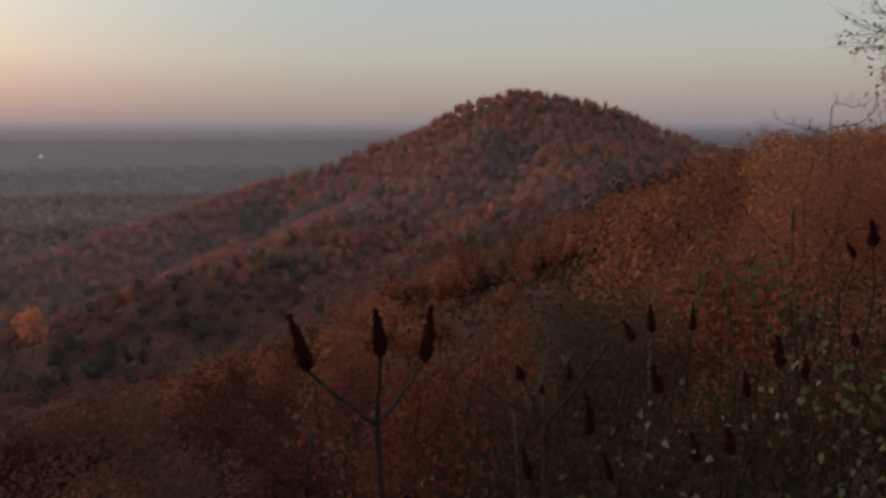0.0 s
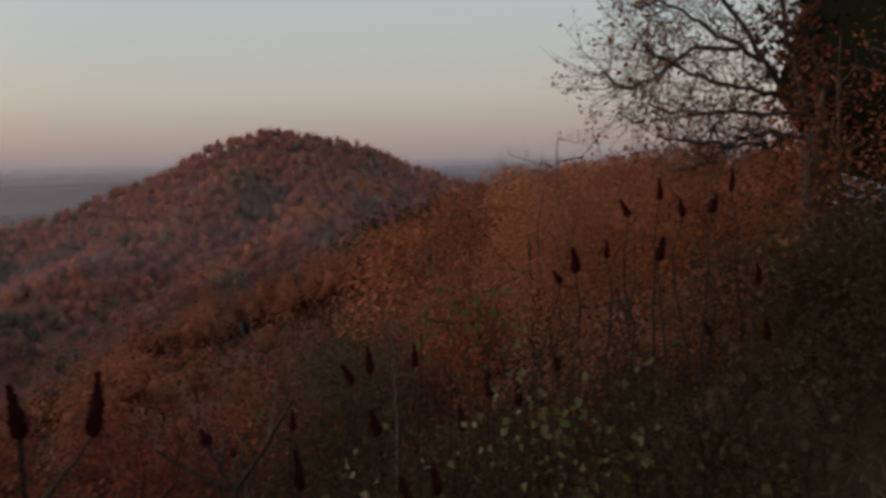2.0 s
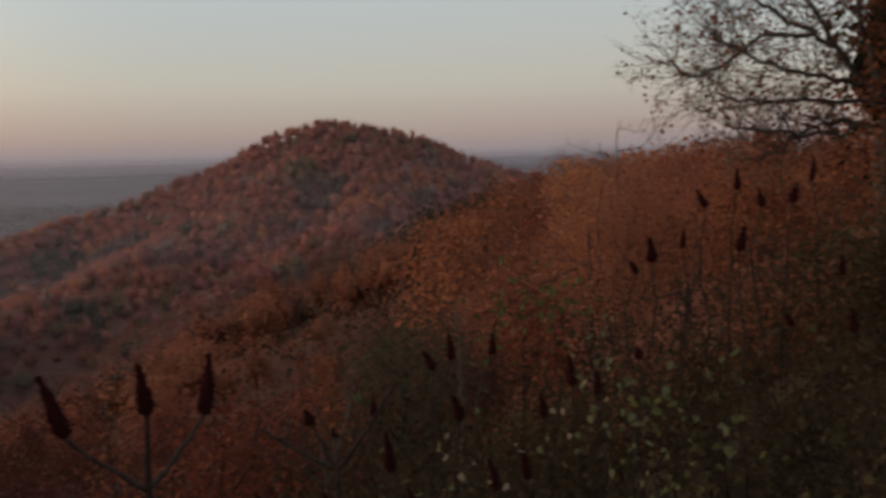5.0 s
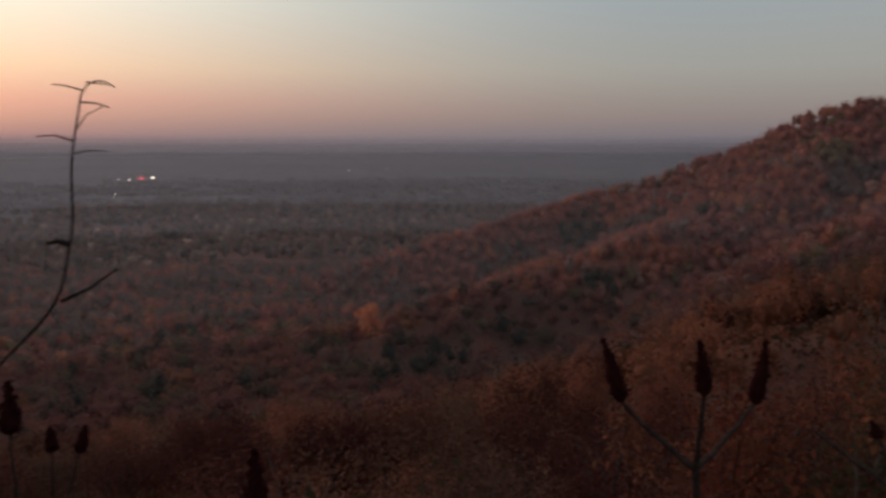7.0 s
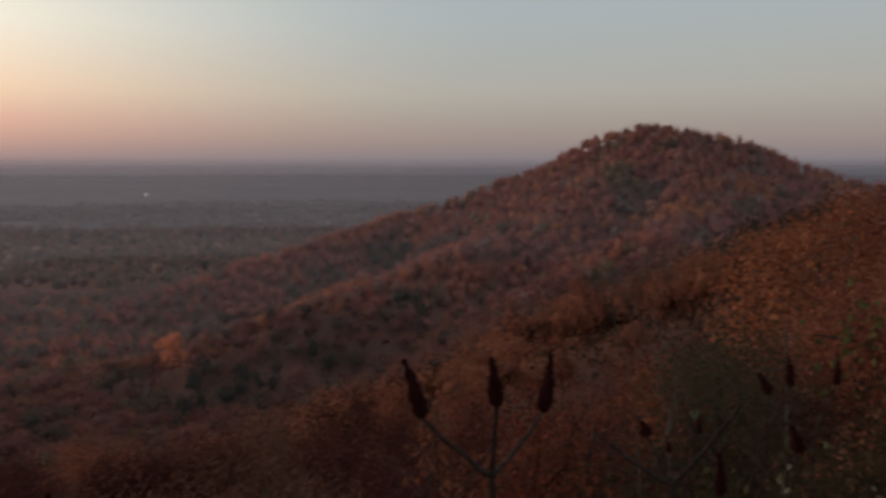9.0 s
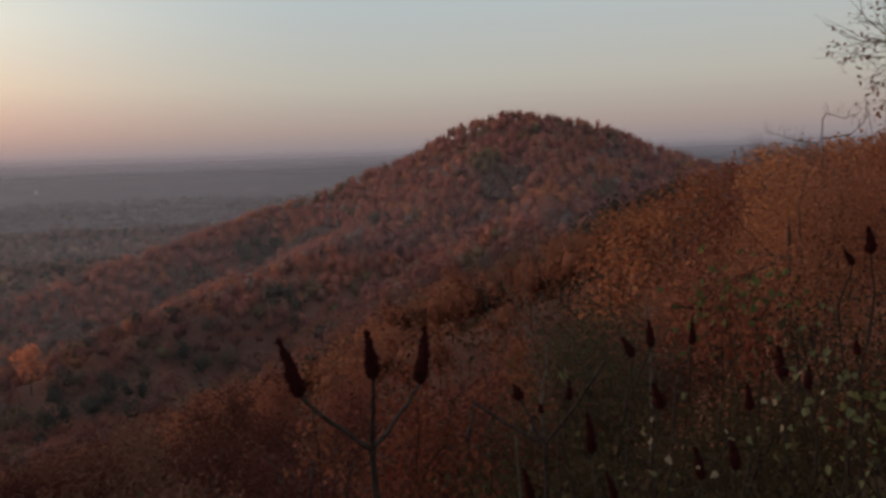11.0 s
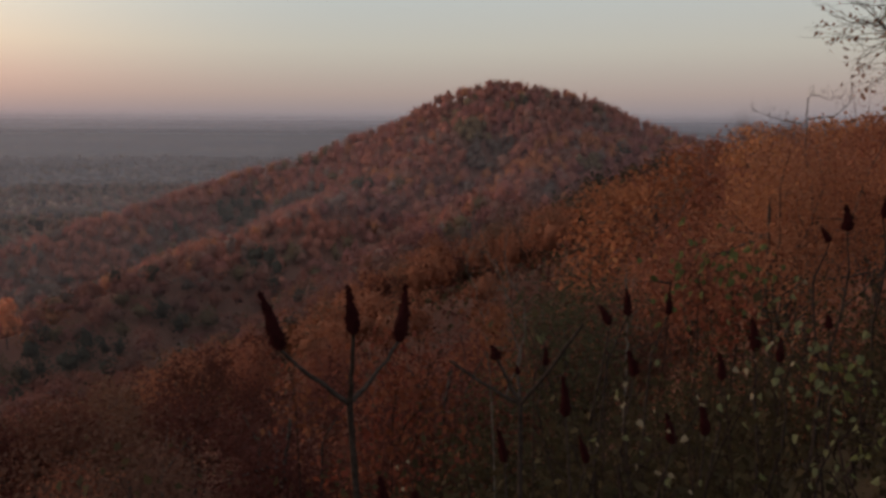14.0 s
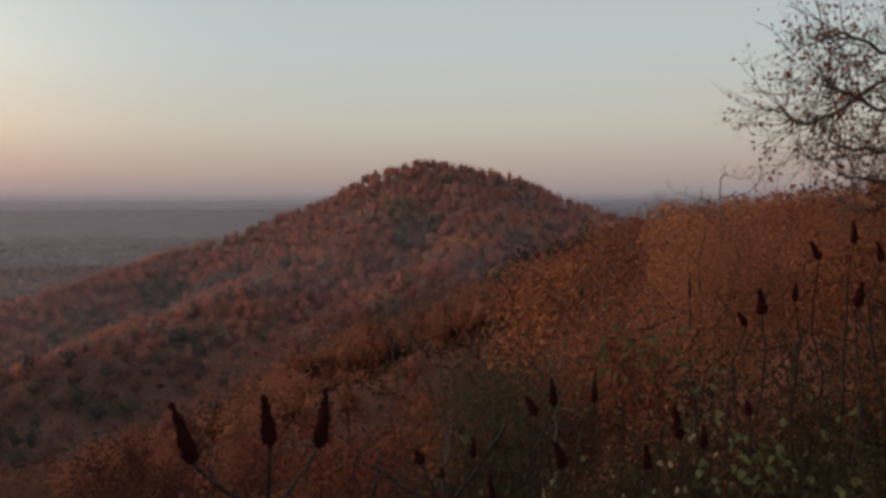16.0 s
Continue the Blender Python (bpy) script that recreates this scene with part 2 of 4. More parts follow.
def ground_z(x, y):
    x, y = np.asarray(x, float), np.asarray(y, float)
    r = np.hypot(x, y)
    floor_z = -86 + 3 * np.sin(x / 140 + 1) * np.cos(y / 170) + np.clip((r - 2300) / 2500, 0, 1) ** 1.3 * 56
    hs = [floor_z, ridge_height(x, y, HILL, 0.6, 6), ridge_height(x, y, SPUR_WEST, 0.46, 8), ridge_height(x, y, SPUR_EAST, 0.46, 8),
          ridge_height(x, y, SHOULDER, 0.55, 5), ridge_height(x, y, BACKBONE, 0.85, 2.5)]
    k = 2.0
    top = np.maximum.reduce(hs)
    z = top + k * np.log(sum(np.exp(np.clip((h - top) / k, -60, 0)) for h in hs))
    rough = np.clip((r - 40) / 150, 0, 1)
    z = z + rough * (2.2 * np.sin(x / 23 + 0.6 * np.sin(y / 31)) * np.sin(y / 27 + 1.3) + 1.2 * np.sin(x / 11 + 2) * np.sin(y / 13))
    near = ridge_height(x, y, BANK, 0.9, 0.8)
    k = 0.5
    top = np.maximum(z, near)
    return top + k * np.log(np.exp(np.clip((z - top) / k, -60, 0)) + np.exp(np.clip((near - top) / k, -60, 0)))


def gz(x, y):
    return float(ground_z(np.array([x]), np.array([y]))[0])


rings = np.concatenate([[0.02], np.geomspace(0.25, 100, 95), np.linspace(105, 620, 104), np.geomspace(640, 4900, 45)])
turns = np.radians(np.concatenate([np.linspace(-62, 62, 280), np.linspace(66, 294, 58)]))
RR, TT = np.meshgrid(rings, turns, indexing="ij")
gx, gy = RR * np.sin(TT), RR * np.cos(TT)
g = Geo()
na = len(turns)
i, j = np.meshgrid(np.arange(len(rings) - 1), np.arange(na), indexing="ij")
g.add(np.stack([gx, gy, ground_z(gx, gy)], -1), np.stack([i * na + j, i * na + (j + 1) % na, (i + 1) * na + (j + 1) % na, (i + 1) * na + j], -1)[..., ::-1])
ground_mesh = g.mesh("ground", [FLOOR, PLAIN, BANK_SOIL])
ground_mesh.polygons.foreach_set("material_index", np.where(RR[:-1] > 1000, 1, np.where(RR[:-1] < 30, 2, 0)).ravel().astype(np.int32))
ground_mesh.polygons.foreach_set("use_smooth", [True] * len(ground_mesh.polygons))
tagged(new("ground", ground_mesh), "steep leaf-littered hillside falling to a wide wooded valley floor", "ground", kind="structure")


# ---- woods ----
def crown_shape(k, rng, lobes=7, hollow=0.55, lat=5, lon=8, rim=1.12):
    """Leaf places in the outer part of a crown made of overlapping lobes, and the lumpy solid mass inside; within a unit ball."""
    lc = rng.normal(size=(lobes, 3)) * 0.38
    lc[:, 2] = lc[:, 2] * 0.8 + 0.1
    lc -= lc.mean(0)
    lr = rng.uniform(0.42, 0.68, lobes)
    which = rng.integers(0, lobes, k)
    d = rng.normal(size=(k, 3))
    d /= np.linalg.norm(d, axis=1)[:, None]
    d[:, 2] = np.where(rng.random(k) < 0.7, np.abs(d[:, 2]), d[:, 2])
    p = lc[which] + d * (lr[which] * rng.uniform(hollow, rim, k))[:, None]
    th, ph = np.meshgrid(np.linspace(0.12, np.pi - 0.12, lat), np.arange(lon) * 2 * np.pi / lon, indexing="ij")
    u = np.stack([np.sin(th) * np.cos(ph), np.sin(th) * np.sin(ph), np.cos(th)], -1)
    b = u @ lc.T
    disc = lr ** 2 - (lc ** 2).sum(1) + b ** 2
    reach = np.where(disc > 0, b + np.sqrt(np.maximum(disc, 0)), 0).max(-1)
    core = u * np.maximum(reach, 0.3)[..., None]
    wide, lowest, tall = np.percentile(np.hypot(p[:, 0], p[:, 1]), 97), p[:, 2].min(), np.ptp(p[:, 2])
    for q in (p, core):
        q[..., :2] /= wide
        q[..., 2] = (q[..., 2] - lowest) / tall * 2 - 1
    return p, core


def core_quads(core):
    lat, lon = core.shape[:2]
    i, j = np.meshgrid(np.arange(lat - 1), np.arange(lon), indexing="ij")
    return np.stack([i * lon + j, (i + 1) * lon + j, (i + 1) * lon + (j + 1) % lon, i * lon + (j + 1) % lon], -1)


def outward(p, rx, rz):
    """Directions out of a crown that stands on z = 0."""
    o = (p - np.array([0, 0, rz * 0.7])) / np.array([rx, rx, rz])
    return o / (np.linalg.norm(o, axis=1)[:, None] + 1e-6) + np.array([0, 0, 0.25])


def far_wood(name, label, spots, leaf_count, leaf_size, mats, pick, rng, height, core_size=0.74, wide=1.0, low=(0.3, 0.42), screened=None, rim=1.06):
    """A whole wood of trees as one mesh: every tree has a lobed crown of leaf clumps round a lumpy mass; those that the land screens are coarser."""
    geo = Geo()
    shapes = [crown_shape(leaf_count, rng, 7, 0.62, 4, 7, rim) for _ in range(16)]
    quads = core_quads(shapes[0][1])
    for q, ((x, y), m) in enumerate(zip(spots, pick)):
        # dark evergreens stand taller and slimmer than the broadleaved trees
        slim = m == 5
        h = height * np.clip(rng.normal(1.12 if slim else 1.0, 0.065), 0.8, 1.25)
        rx, rz = wide * height * (rng.uniform(0.34, 0.46) if slim else rng.uniform(0.38, 0.64)), h * (rng.uniform(0.42, 0.5) if slim else rng.uniform(*low))
        a = rng.uniform(0, 6.28)
        s, core = shapes[rng.integers(0, 16)]
        c, sn = math.cos(a), math.sin(a)
        turn = np.array([[c * rx, sn * rx, 0], [-sn * rx, c * rx, 0], [0, 0, rz]])
        base = np.array([x, y, ZMAP[(x, y)] + h - 2 * rz])
        mass = core.reshape(-1, 3) @ turn * core_size + np.array([0, 0, rz])
        geo.add(mass + rng.normal(size=mass.shape) * h * 0.045 + base, quads, m)
        coarse = screened is not None and screened[q]
        p = (s[:leaf_count // 8] if coarse else s) @ turn + np.array([0, 0, rz])
        geo.leaves(p + base, leaf_size * (2.2 if coarse else 1.0), rng, 0.85, 0, m, outward(p, rx, rz))
    me = geo.mesh(name, mats)
    me.polygons.foreach_set("use_smooth", [True] * len(me.polygons))
    return tagged(new(name, me), label, "woodland", kind="stuff")


def screened_by_land(spots, zs, tall):
    """Whether the land rises above a tree's top on the way to it from the overlook."""
    top = (zs + tall - 1.5) / np.hypot(spots[:, 0], spots[:, 1])
    hidden = np.zeros(len(spots), bool)
    for f in np.linspace(0.55, 0.97, 15):
        q = spots * f
        hidden |= (ground_z(q[:, 0], q[:, 1]) + 5 - 1.5) / np.hypot(q[:, 0], q[:, 1]) > top + 0.005
    return hidden


def scatter(r0, r1, a0, a1, spacing, rng):
    """Jittered spots over a sector of the land."""
    x = np.arange(-r1, r1, spacing)
    X, Y = np.meshgrid(x, x)
    X, Y = X + rng.uniform(-0.5, 0.5, X.shape) * spacing, Y + rng.uniform(-0.5, 0.5, Y.shape) * spacing
    r, a = np.hypot(X, Y), np.degrees(np.arctan2(X, Y))
    ok = (r > r0) & (r < r1) & (a > a0) & (a < a1)
    return np.stack([X[ok], Y[ok]], 1)


def patch(x, y, s, seed):
    return np.array([noise.noise((a / s + seed, b / s, seed * 1.7)) for a, b in zip(x, y)])


ZMAP = {}
rng = np.random.default_rng(11)
# hill leaf colours are lifted and greyed: the haze is put into them
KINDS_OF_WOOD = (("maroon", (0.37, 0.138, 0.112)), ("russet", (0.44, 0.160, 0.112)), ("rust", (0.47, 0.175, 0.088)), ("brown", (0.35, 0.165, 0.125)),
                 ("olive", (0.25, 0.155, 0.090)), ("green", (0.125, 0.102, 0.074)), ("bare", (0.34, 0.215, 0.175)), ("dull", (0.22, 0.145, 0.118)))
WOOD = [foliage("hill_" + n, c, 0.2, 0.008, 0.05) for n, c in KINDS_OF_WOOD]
# same leaves dimmed on nearer land, where less haze would lift them
LOWER_WOOD_DIM = [foliage("slope_" + n, tuple(v * 0.58 for v in c), 0.2, 0.008, 0.06) for n, c in KINDS_OF_WOOD]
HOLLOW_WOOD_DIM = [foliage("hollow_" + n, tuple(v * 0.38 for v in c), 0.2, 0.008, 0.08) for n, c in KINDS_OF_WOOD]
# stands of one kind: middle, radius, kind
# some dark ones put the ravine's and hollow's shade into the leaf colour
STANDS = [((38, 470), 17, 7), ((31, 490), 13, 4), ((-29, 443), 10, 5), ((-68, 490), 18, 7), ((-105, 506), 16, 5), ((-69, 361), 8, 5), ((-91, 307), 9, 5), ((-108, 329), 7, 5), ((-39, 311), 6, 5),
          ((-110, 286), 13, 5), ((-128, 282), 13, 5), ((-138, 270), 12, 4), ((-168, 401), 12, 7), ((-81, 314), 9, 4), ((-35, 413), 6, 6), ((96, 457), 8, 4), ((63, 442), 14, 2), ((105, 485), 12, 2),
          ((67, 410), 8, 7), ((-53, 373), 5, 4), ((-78, 362), 6, 6), ((119, 489), 5, 5), ((-44, 387), 14, 1), ((-173, 448), 18, 1)]
spots = np.concatenate([scatter(125, 350, -60, 34, 7.2, rng), scatter(350, 608, -60, 34, 6.2, rng)])
zs = ground_z(spots[:, 0], spots[:, 1])
ZMAP.update({(x, y): z for (x, y), z in zip(map(tuple, spots), zs)})
clear = np.all([np.hypot(spots[:, 0] - x, spots[:, 1] - y) > 7 for x, y in ((-146, 299), (-141, 289))], 0)
spots, zs = spots[clear], zs[clear]
pa, pb = patch(spots[:, 0], spots[:, 1], 55, 3), patch(spots[:, 0], spots[:, 1], 30, 9)
low = np.clip((-58 - zs) / 25, 0, 1)
pick = []
far_off = np.hypot(spots[:, 0], spots[:, 1])
# plainward: greyer leaves gain ground, putting the far haze into their colour
deep, plainward = np.clip((250 - far_off) / 80, 0, 1), np.clip((far_off - 330) / 200, 0, 1) * low
for k in range(len(spots)):
    # stands tens of metres wide, with few strangers in them
    w = np.array([0.30 + max(0, pa[k]) * 0.9, 0.40 + max(0, -pa[k]) * 0.7, 0.06 + max(0, pb[k] - 0.1) * 0.5, 0.24, 0.03 + max(0, -pb[k] - 0.2) * 0.5 + low[k] * 0.22 + deep[k] * 0.3, 0.0 + max(0, -pb[k] - 0.35) * 0.5 + low[k] * 0.12 + deep[k] * 0.25, 0.04, plainward[k] * 3.0])
    kind = rng.choice(8, p=w / w.sum())
    for (x, y), r, only in STANDS:
        if math.hypot(spots[k, 0] - x, spots[k, 1] - y) < r * rng.uniform(0.7, 1.15):
            kind = only
    pick.append(kind)
hidden = screened_by_land(spots, zs, 9.0)
for r0, r1, name, label, mats, count, size, mass, tall in ((350, 640, "hillside_wood", "autumn woodland in russet and maroon covering the rounded hill", WOOD, 98, 1.02, 0.58, 8.4), (235, 350, "valley_side_wood", "russet and olive woodland on the lower slope", LOWER_WOOD_DIM, 200, 0.85, 0.5, 10.5),
                                                           (125, 235, "hollow_wood", "autumn woodland in russet and brown filling the hollow below", HOLLOW_WOOD_DIM, 340, 0.6, 0.5, 10.0)):
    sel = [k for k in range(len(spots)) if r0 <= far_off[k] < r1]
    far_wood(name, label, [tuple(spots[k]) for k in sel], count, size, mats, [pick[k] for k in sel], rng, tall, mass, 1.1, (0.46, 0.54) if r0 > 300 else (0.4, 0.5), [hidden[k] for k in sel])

spots = scatter(600, 1250, -62, 2, 12.0, rng)
zs = ground_z(spots[:, 0], spots[:, 1])
keep = (zs < -60) & (patch(spots[:, 0], spots[:, 1], 130, 5) > -0.6)
spots, zs = spots[keep], zs[keep]
ZMAP.update({(x, y): z for (x, y), z in zip(map(tuple, spots), zs)})
# valley leaves dulled, the haze above them put into the colour
VALLEY = [foliage(n, c, 0.45, 0.01, 0.1) for n, c in (("valley_dull", (0.235, 0.155, 0.125)), ("valley_brown", (0.27, 0.145, 0.11)), ("valley_olive", (0.17, 0.125, 0.092)), ("valley_pale", (0.46, 0.30, 0.21)), ("valley_dark", (0.10, 0.08, 0.066)))]
pick = rng.choice(5, size=len(spots), p=[0.36, 0.26, 0.22, 0.03, 0.13])
far_wood("valley_wood", "dull brown and olive woodland on the valley floor", [tuple(s) for s in spots], 14, 2.0, VALLEY, pick, rng, 8.5, 0.72, 1.15)

spots = scatter(1250, 2300, -62, 2, 21.0, rng)
keep = (patch(spots[:, 0], spots[:, 1] * 2.2, 260, 8) > -0.25) & (rng.random(len(spots)) < 0.9)
spots = spots[keep]
ZMAP.update({(x, y): z for (x, y), z in zip(map(tuple, spots), ground_z(spots[:, 0], spots[:, 1]))})
pick = rng.choice(3, size=len(spots), p=[0.55, 0.38, 0.07])
far_wood("distant_wood", "belts of distant woodland across the plain, painted grey-brown as by haze", [tuple(s) for s in spots], 6, 1.1, [DISTANT, DULL, PALE], pick, rng, 3.2, 0.95, 4.8)


def tree_meshes(leaf_count, leaf_size, mat, h, seed, bare=False):
    """Trunk with limbs, and crown, of one deciduous tree standing at the origin."""
    r = np.random.default_rng(seed)
    wood, crown = Geo(), Geo()
    top = np.array([r.normal() * 0.05 * h, r.normal() * 0.05 * h, h * 0.78])
    line = bend((0, 0, -0.8), top, 8, 0.012, r)
    wood.tube(line, h * 0.016, h * 0.004, 7)
    pts = crown_shape(leaf_count, r, 9, 0.5)[0] * np.array([h * 0.34, h * 0.34, h * 0.38]) + np.array([0, 0, h * 0.62])
    for k in range(11):
        s = line[2 + k % 5]
        e = pts[r.integers(0, leaf_count)]
        wood.tube(bend(s, e, 5, 0.05, r), h * 0.006, h * 0.0012, 4)
    crown.leaves(pts, leaf_size, r, 0.75, 0.3, 0, outward(pts - np.array([0, 0, h * 0.24]), h * 0.34, h * 0.38))
    return wood.mesh("trunk", [TRUNK]), crown.mesh("crown", [mat])


def make_tree(kind, label, meshes):
    root = tagged(new(kind), label, "tree", "trees on the near slope")
    for name, me in zip(("trunk", "crown"), meshes):
        new(name, me).parent = root
    return root


KINDS = [("maroon", MAROON), ("russet", RUSSET), ("rust-orange", RUST), ("brown", BROWN), ("olive-brown", OLIVE)]
def tree_set(where, count, size, seed, kinds=KINDS):
    return [make_tree("tree", f"{n} leaved autumn tree {where}", tree_meshes(count, size, m, 10.0, seed + k)) for k, (n, m) in enumerate(kinds)]


near_set = tree_set("on the steep slope", 6800, 0.112, 40)
mid_set = tree_set("further down the steep slope", 3800, 0.2, 60)
# trees added out of view, to keep sky light off the foreground
shade_set = tree_set("added out of view behind the path to shade the bank", 1000, 0.42, 80, KINDS[3:])
LINE_AZ = [-60, -25, -18, -8, -2.7, 3, 10.7, 15.7, 19.5, 21, 27, 33, 45]
LINE_EL = [-17.2, -16.2, -14.6, -13.0, -9.3, -6.4, -3.9, -2.0, -0.8, 0.1, 1.0, 1.6, 2.2]
spots = np.concatenate([scatter(12, 60, -60, 40, 5.2, rng), scatter(60, 125, -60, 40, 6.4, rng)])
zs = ground_z(spots[:, 0], spots[:, 1])
BIG = [(16.0, 57.8)]  # broad rust-orange crowns on the brow
used, shoulder = set(), Geo()
for (x, y), z in zip(spots, zs):
    r, az = math.hypot(x, y), math.degrees(math.atan2(x, y))
    if r < 20 and az > 2:
        continue
    if r < 62 and any(math.hypot(x - u, y - v) < 4.5 for u, v in BIG):
        continue
    if az < -10:
        w = (0.62, 0.16, 0.0, 0.22, 0.0) if az < -17 else (0.36, 0.46, 0.0, 0.18, 0.0) if r > 34 else (0.76, 0.06, 0.0, 0.18, 0.0)
    elif az < 3.5:
        w = (0.10, 0.70, 0.08, 0.12, 0.0) if r > 40 else (0.80, 0.04, 0.0, 0.16, 0.0)
    elif az < 7.5:
        w = (0.0, 0.68, 0.20, 0.12, 0.0) if r > 40 else (0.35, 0.40, 0.0, 0.25, 0.0)
    elif r < 55:
        w = (0.0, 0.0, 0.0, 0.25, 0.75) if az < 14.5 else (0.05, 0.50, 0.10, 0.35, 0.0) if az < 21 else (0.0, 0.62, 0.38, 0.0, 0.0)
    else:
        w = (0.0, 0.67, 0.08, 0.25, 0.0) if az < 20 else (0.0, 0.56, 0.34, 0.10, 0.0)
    k = rng.choice(5, p=w)
    src = (near_set if r < 30 else mid_set)[k]
    # the slope's trees stay under the smooth brow that the wood's edge makes
    s = min(rng.uniform(0.8, 1.15) if az < 18 or r < 45 else 2.2, (1.5 + r * math.tan(radians(np.interp(az, LINE_AZ, LINE_EL) - rng.uniform(0, 0.9) - (3.0 if r < 66 and 10 < az < 19.5 else 0))) - z) / 10.0)
    if s < 0.3:
        continue
    if r > 68:
        unit, core = crown_shape(640, rng, 8, 0.6, 4, 7)
        size3, base = np.array([3.5 * s, 3.5 * s, 3.8 * s]), np.array([x, y, z + 6.2 * s])
        mass = core.reshape(-1, 3) * size3 * 0.45
        shoulder.add(mass + rng.normal(size=mass.shape) * 0.2 + base, core_quads(core), k)
        shoulder.leaves(unit * size3 + base, 0.36 * max(1, s), rng, 0.8, 0, k, outward((unit + np.array([0, 0, 1])) * size3, 3.5 * s, 3.8 * s))
        shoulder.tube([(x, y, z - 0.5), (x, y, z + 4 * s), (x, y, z + 7 * s)], 0.16 * s, 0.05 * s, 5)
        continue
    m = pose(x, y, z, 0, 0, rng.uniform(0, 360)) @ Matrix.Diagonal((s, s, s, 1))
    if src.name in used:
        ob = copy_thing(src, pose(0, 0, 0))
        ob.matrix_basis = m
    else:
        used.add(src.name)
        src.matrix_basis = m

tagged(new("shoulder_wood", shoulder.mesh("shoulder_wood", [m for _, m in KINDS])), "russet and orange woodland along the brow of the shoulder", "woodland", kind="stuff")
for (x, y), el in zip(BIG, (-1.0,)):
    z = gz(x, y)
    s = (1.5 + math.hypot(x, y) * math.tan(radians(el)) - z) / 10.0
    ob = copy_thing(mid_set[2], pose(0, 0, 0))
    ob.matrix_basis = pose(x, y, z, 0, 0, 70 * x) @ Matrix.Diagonal((s, s, s, 1))
# unseen tall woods added behind the viewpoint to shade the foreground
for k, (x, y) in enumerate(scatter(9, 30, 95, 180, 5.0, rng).tolist() + (scatter(11, 30, 125, 178, 5.0, rng) * np.array([-1, 1])).tolist()):
    s = rng.uniform(1.0, 1.5)
    copy_thing(shade_set[k % 2], pose(0, 0, 0)).matrix_basis = pose(x, y, gz(x, y), 0, 0, k * 50) @ Matrix.Diagonal((s, s, s, 1))

for src in (*near_set, *mid_set):
    if src.name not in used:
        for ob in (*src.children, src):
            bpy.data.objects.remove(ob)
for k, ob in enumerate(shade_set):
    ob.matrix_basis = pose(-6 + 14 * k, -14, gz(-6 + 14 * k, -14))

# low undergrowth over the slope between the trees
g = Geo()
n = 42000
rr, aa = 10 + 118 * rng.random(n) ** 0.8, np.radians(rng.uniform(-60, 42, n))
ux, uy = rr * np.sin(aa), rr * np.cos(aa)
g.leaves(np.stack([ux, uy, ground_z(ux, uy) + rng.random(n) ** 2 * 1.6], 1), 0.16 + rr * 0.005, rng, 0.8, 0, rng.integers(0, 3, n), np.tile([0.0, -0.3, 0.8], (n, 1)))
tagged(new("undergrowth", g.mesh("undergrowth", [MAROON, BROWN, OLIVE])), "low russet undergrowth and leaf litter under the trees", "undergrowth", kind="stuff")

# the golden tree alone in the valley
gold = make_tree("tree", "single golden-yellow tree standing out in the valley wood", tree_meshes(2200, 0.9, OCHRE, 19.0, 91))
gold.matrix_basis = pose(-146, 299, gz(-146, 299) - 0.3) @ Matrix.Diagonal((0.86, 0.86, 1.02, 1))

# ---- haze imitated by added sheets, from 250 m outwards ----
def haze_material(thick):
    """Tinted see-through sheet that imitates haze, densest a third of the way up."""
    m = bpy.data.materials.new("distant_haze")
    m.use_nodes = True
    n, l = m.node_tree.nodes, m.node_tree.links
    n.remove(n["Principled BSDF"])
    co = n.new("ShaderNodeTexCoord")
    sp = n.new("ShaderNodeSeparateXYZ")
    l.new(co.outputs["Generated"], sp.inputs[0])
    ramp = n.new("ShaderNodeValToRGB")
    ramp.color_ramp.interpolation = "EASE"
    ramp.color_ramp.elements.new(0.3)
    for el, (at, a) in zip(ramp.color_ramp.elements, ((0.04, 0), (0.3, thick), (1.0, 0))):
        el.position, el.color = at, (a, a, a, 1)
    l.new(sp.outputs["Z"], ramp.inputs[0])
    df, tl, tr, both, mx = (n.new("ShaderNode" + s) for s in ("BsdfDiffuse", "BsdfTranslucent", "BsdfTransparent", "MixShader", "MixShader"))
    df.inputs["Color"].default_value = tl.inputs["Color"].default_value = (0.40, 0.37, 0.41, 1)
    l.new(df.outputs[0], both.inputs[1])
    l.new(tl.outputs[0], both.inputs[2])
    l.new(ramp.outputs[0], mx.inputs[0])
    l.new(tr.outputs[0], mx.inputs[1])
    l.new(both.outputs[0], mx.inputs[2])
    l.new(mx.outputs[0], n["Material Output"].inputs["Surface"])
    return m


# added sheets stand in for haze; the nearest two cross the slopes
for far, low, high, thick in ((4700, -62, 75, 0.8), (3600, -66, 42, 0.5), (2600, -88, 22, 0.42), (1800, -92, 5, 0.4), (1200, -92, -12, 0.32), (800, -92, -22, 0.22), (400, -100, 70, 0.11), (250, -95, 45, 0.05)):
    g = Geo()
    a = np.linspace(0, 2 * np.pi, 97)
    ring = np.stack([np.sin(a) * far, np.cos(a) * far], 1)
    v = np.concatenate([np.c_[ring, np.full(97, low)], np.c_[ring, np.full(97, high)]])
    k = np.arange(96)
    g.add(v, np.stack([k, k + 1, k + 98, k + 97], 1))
    tagged(new("backdrop", g.mesh("backdrop", [haze_material(thick)])), "added tinted sheet imitating pale violet haze over the slopes and plain", "haze", kind="structure")


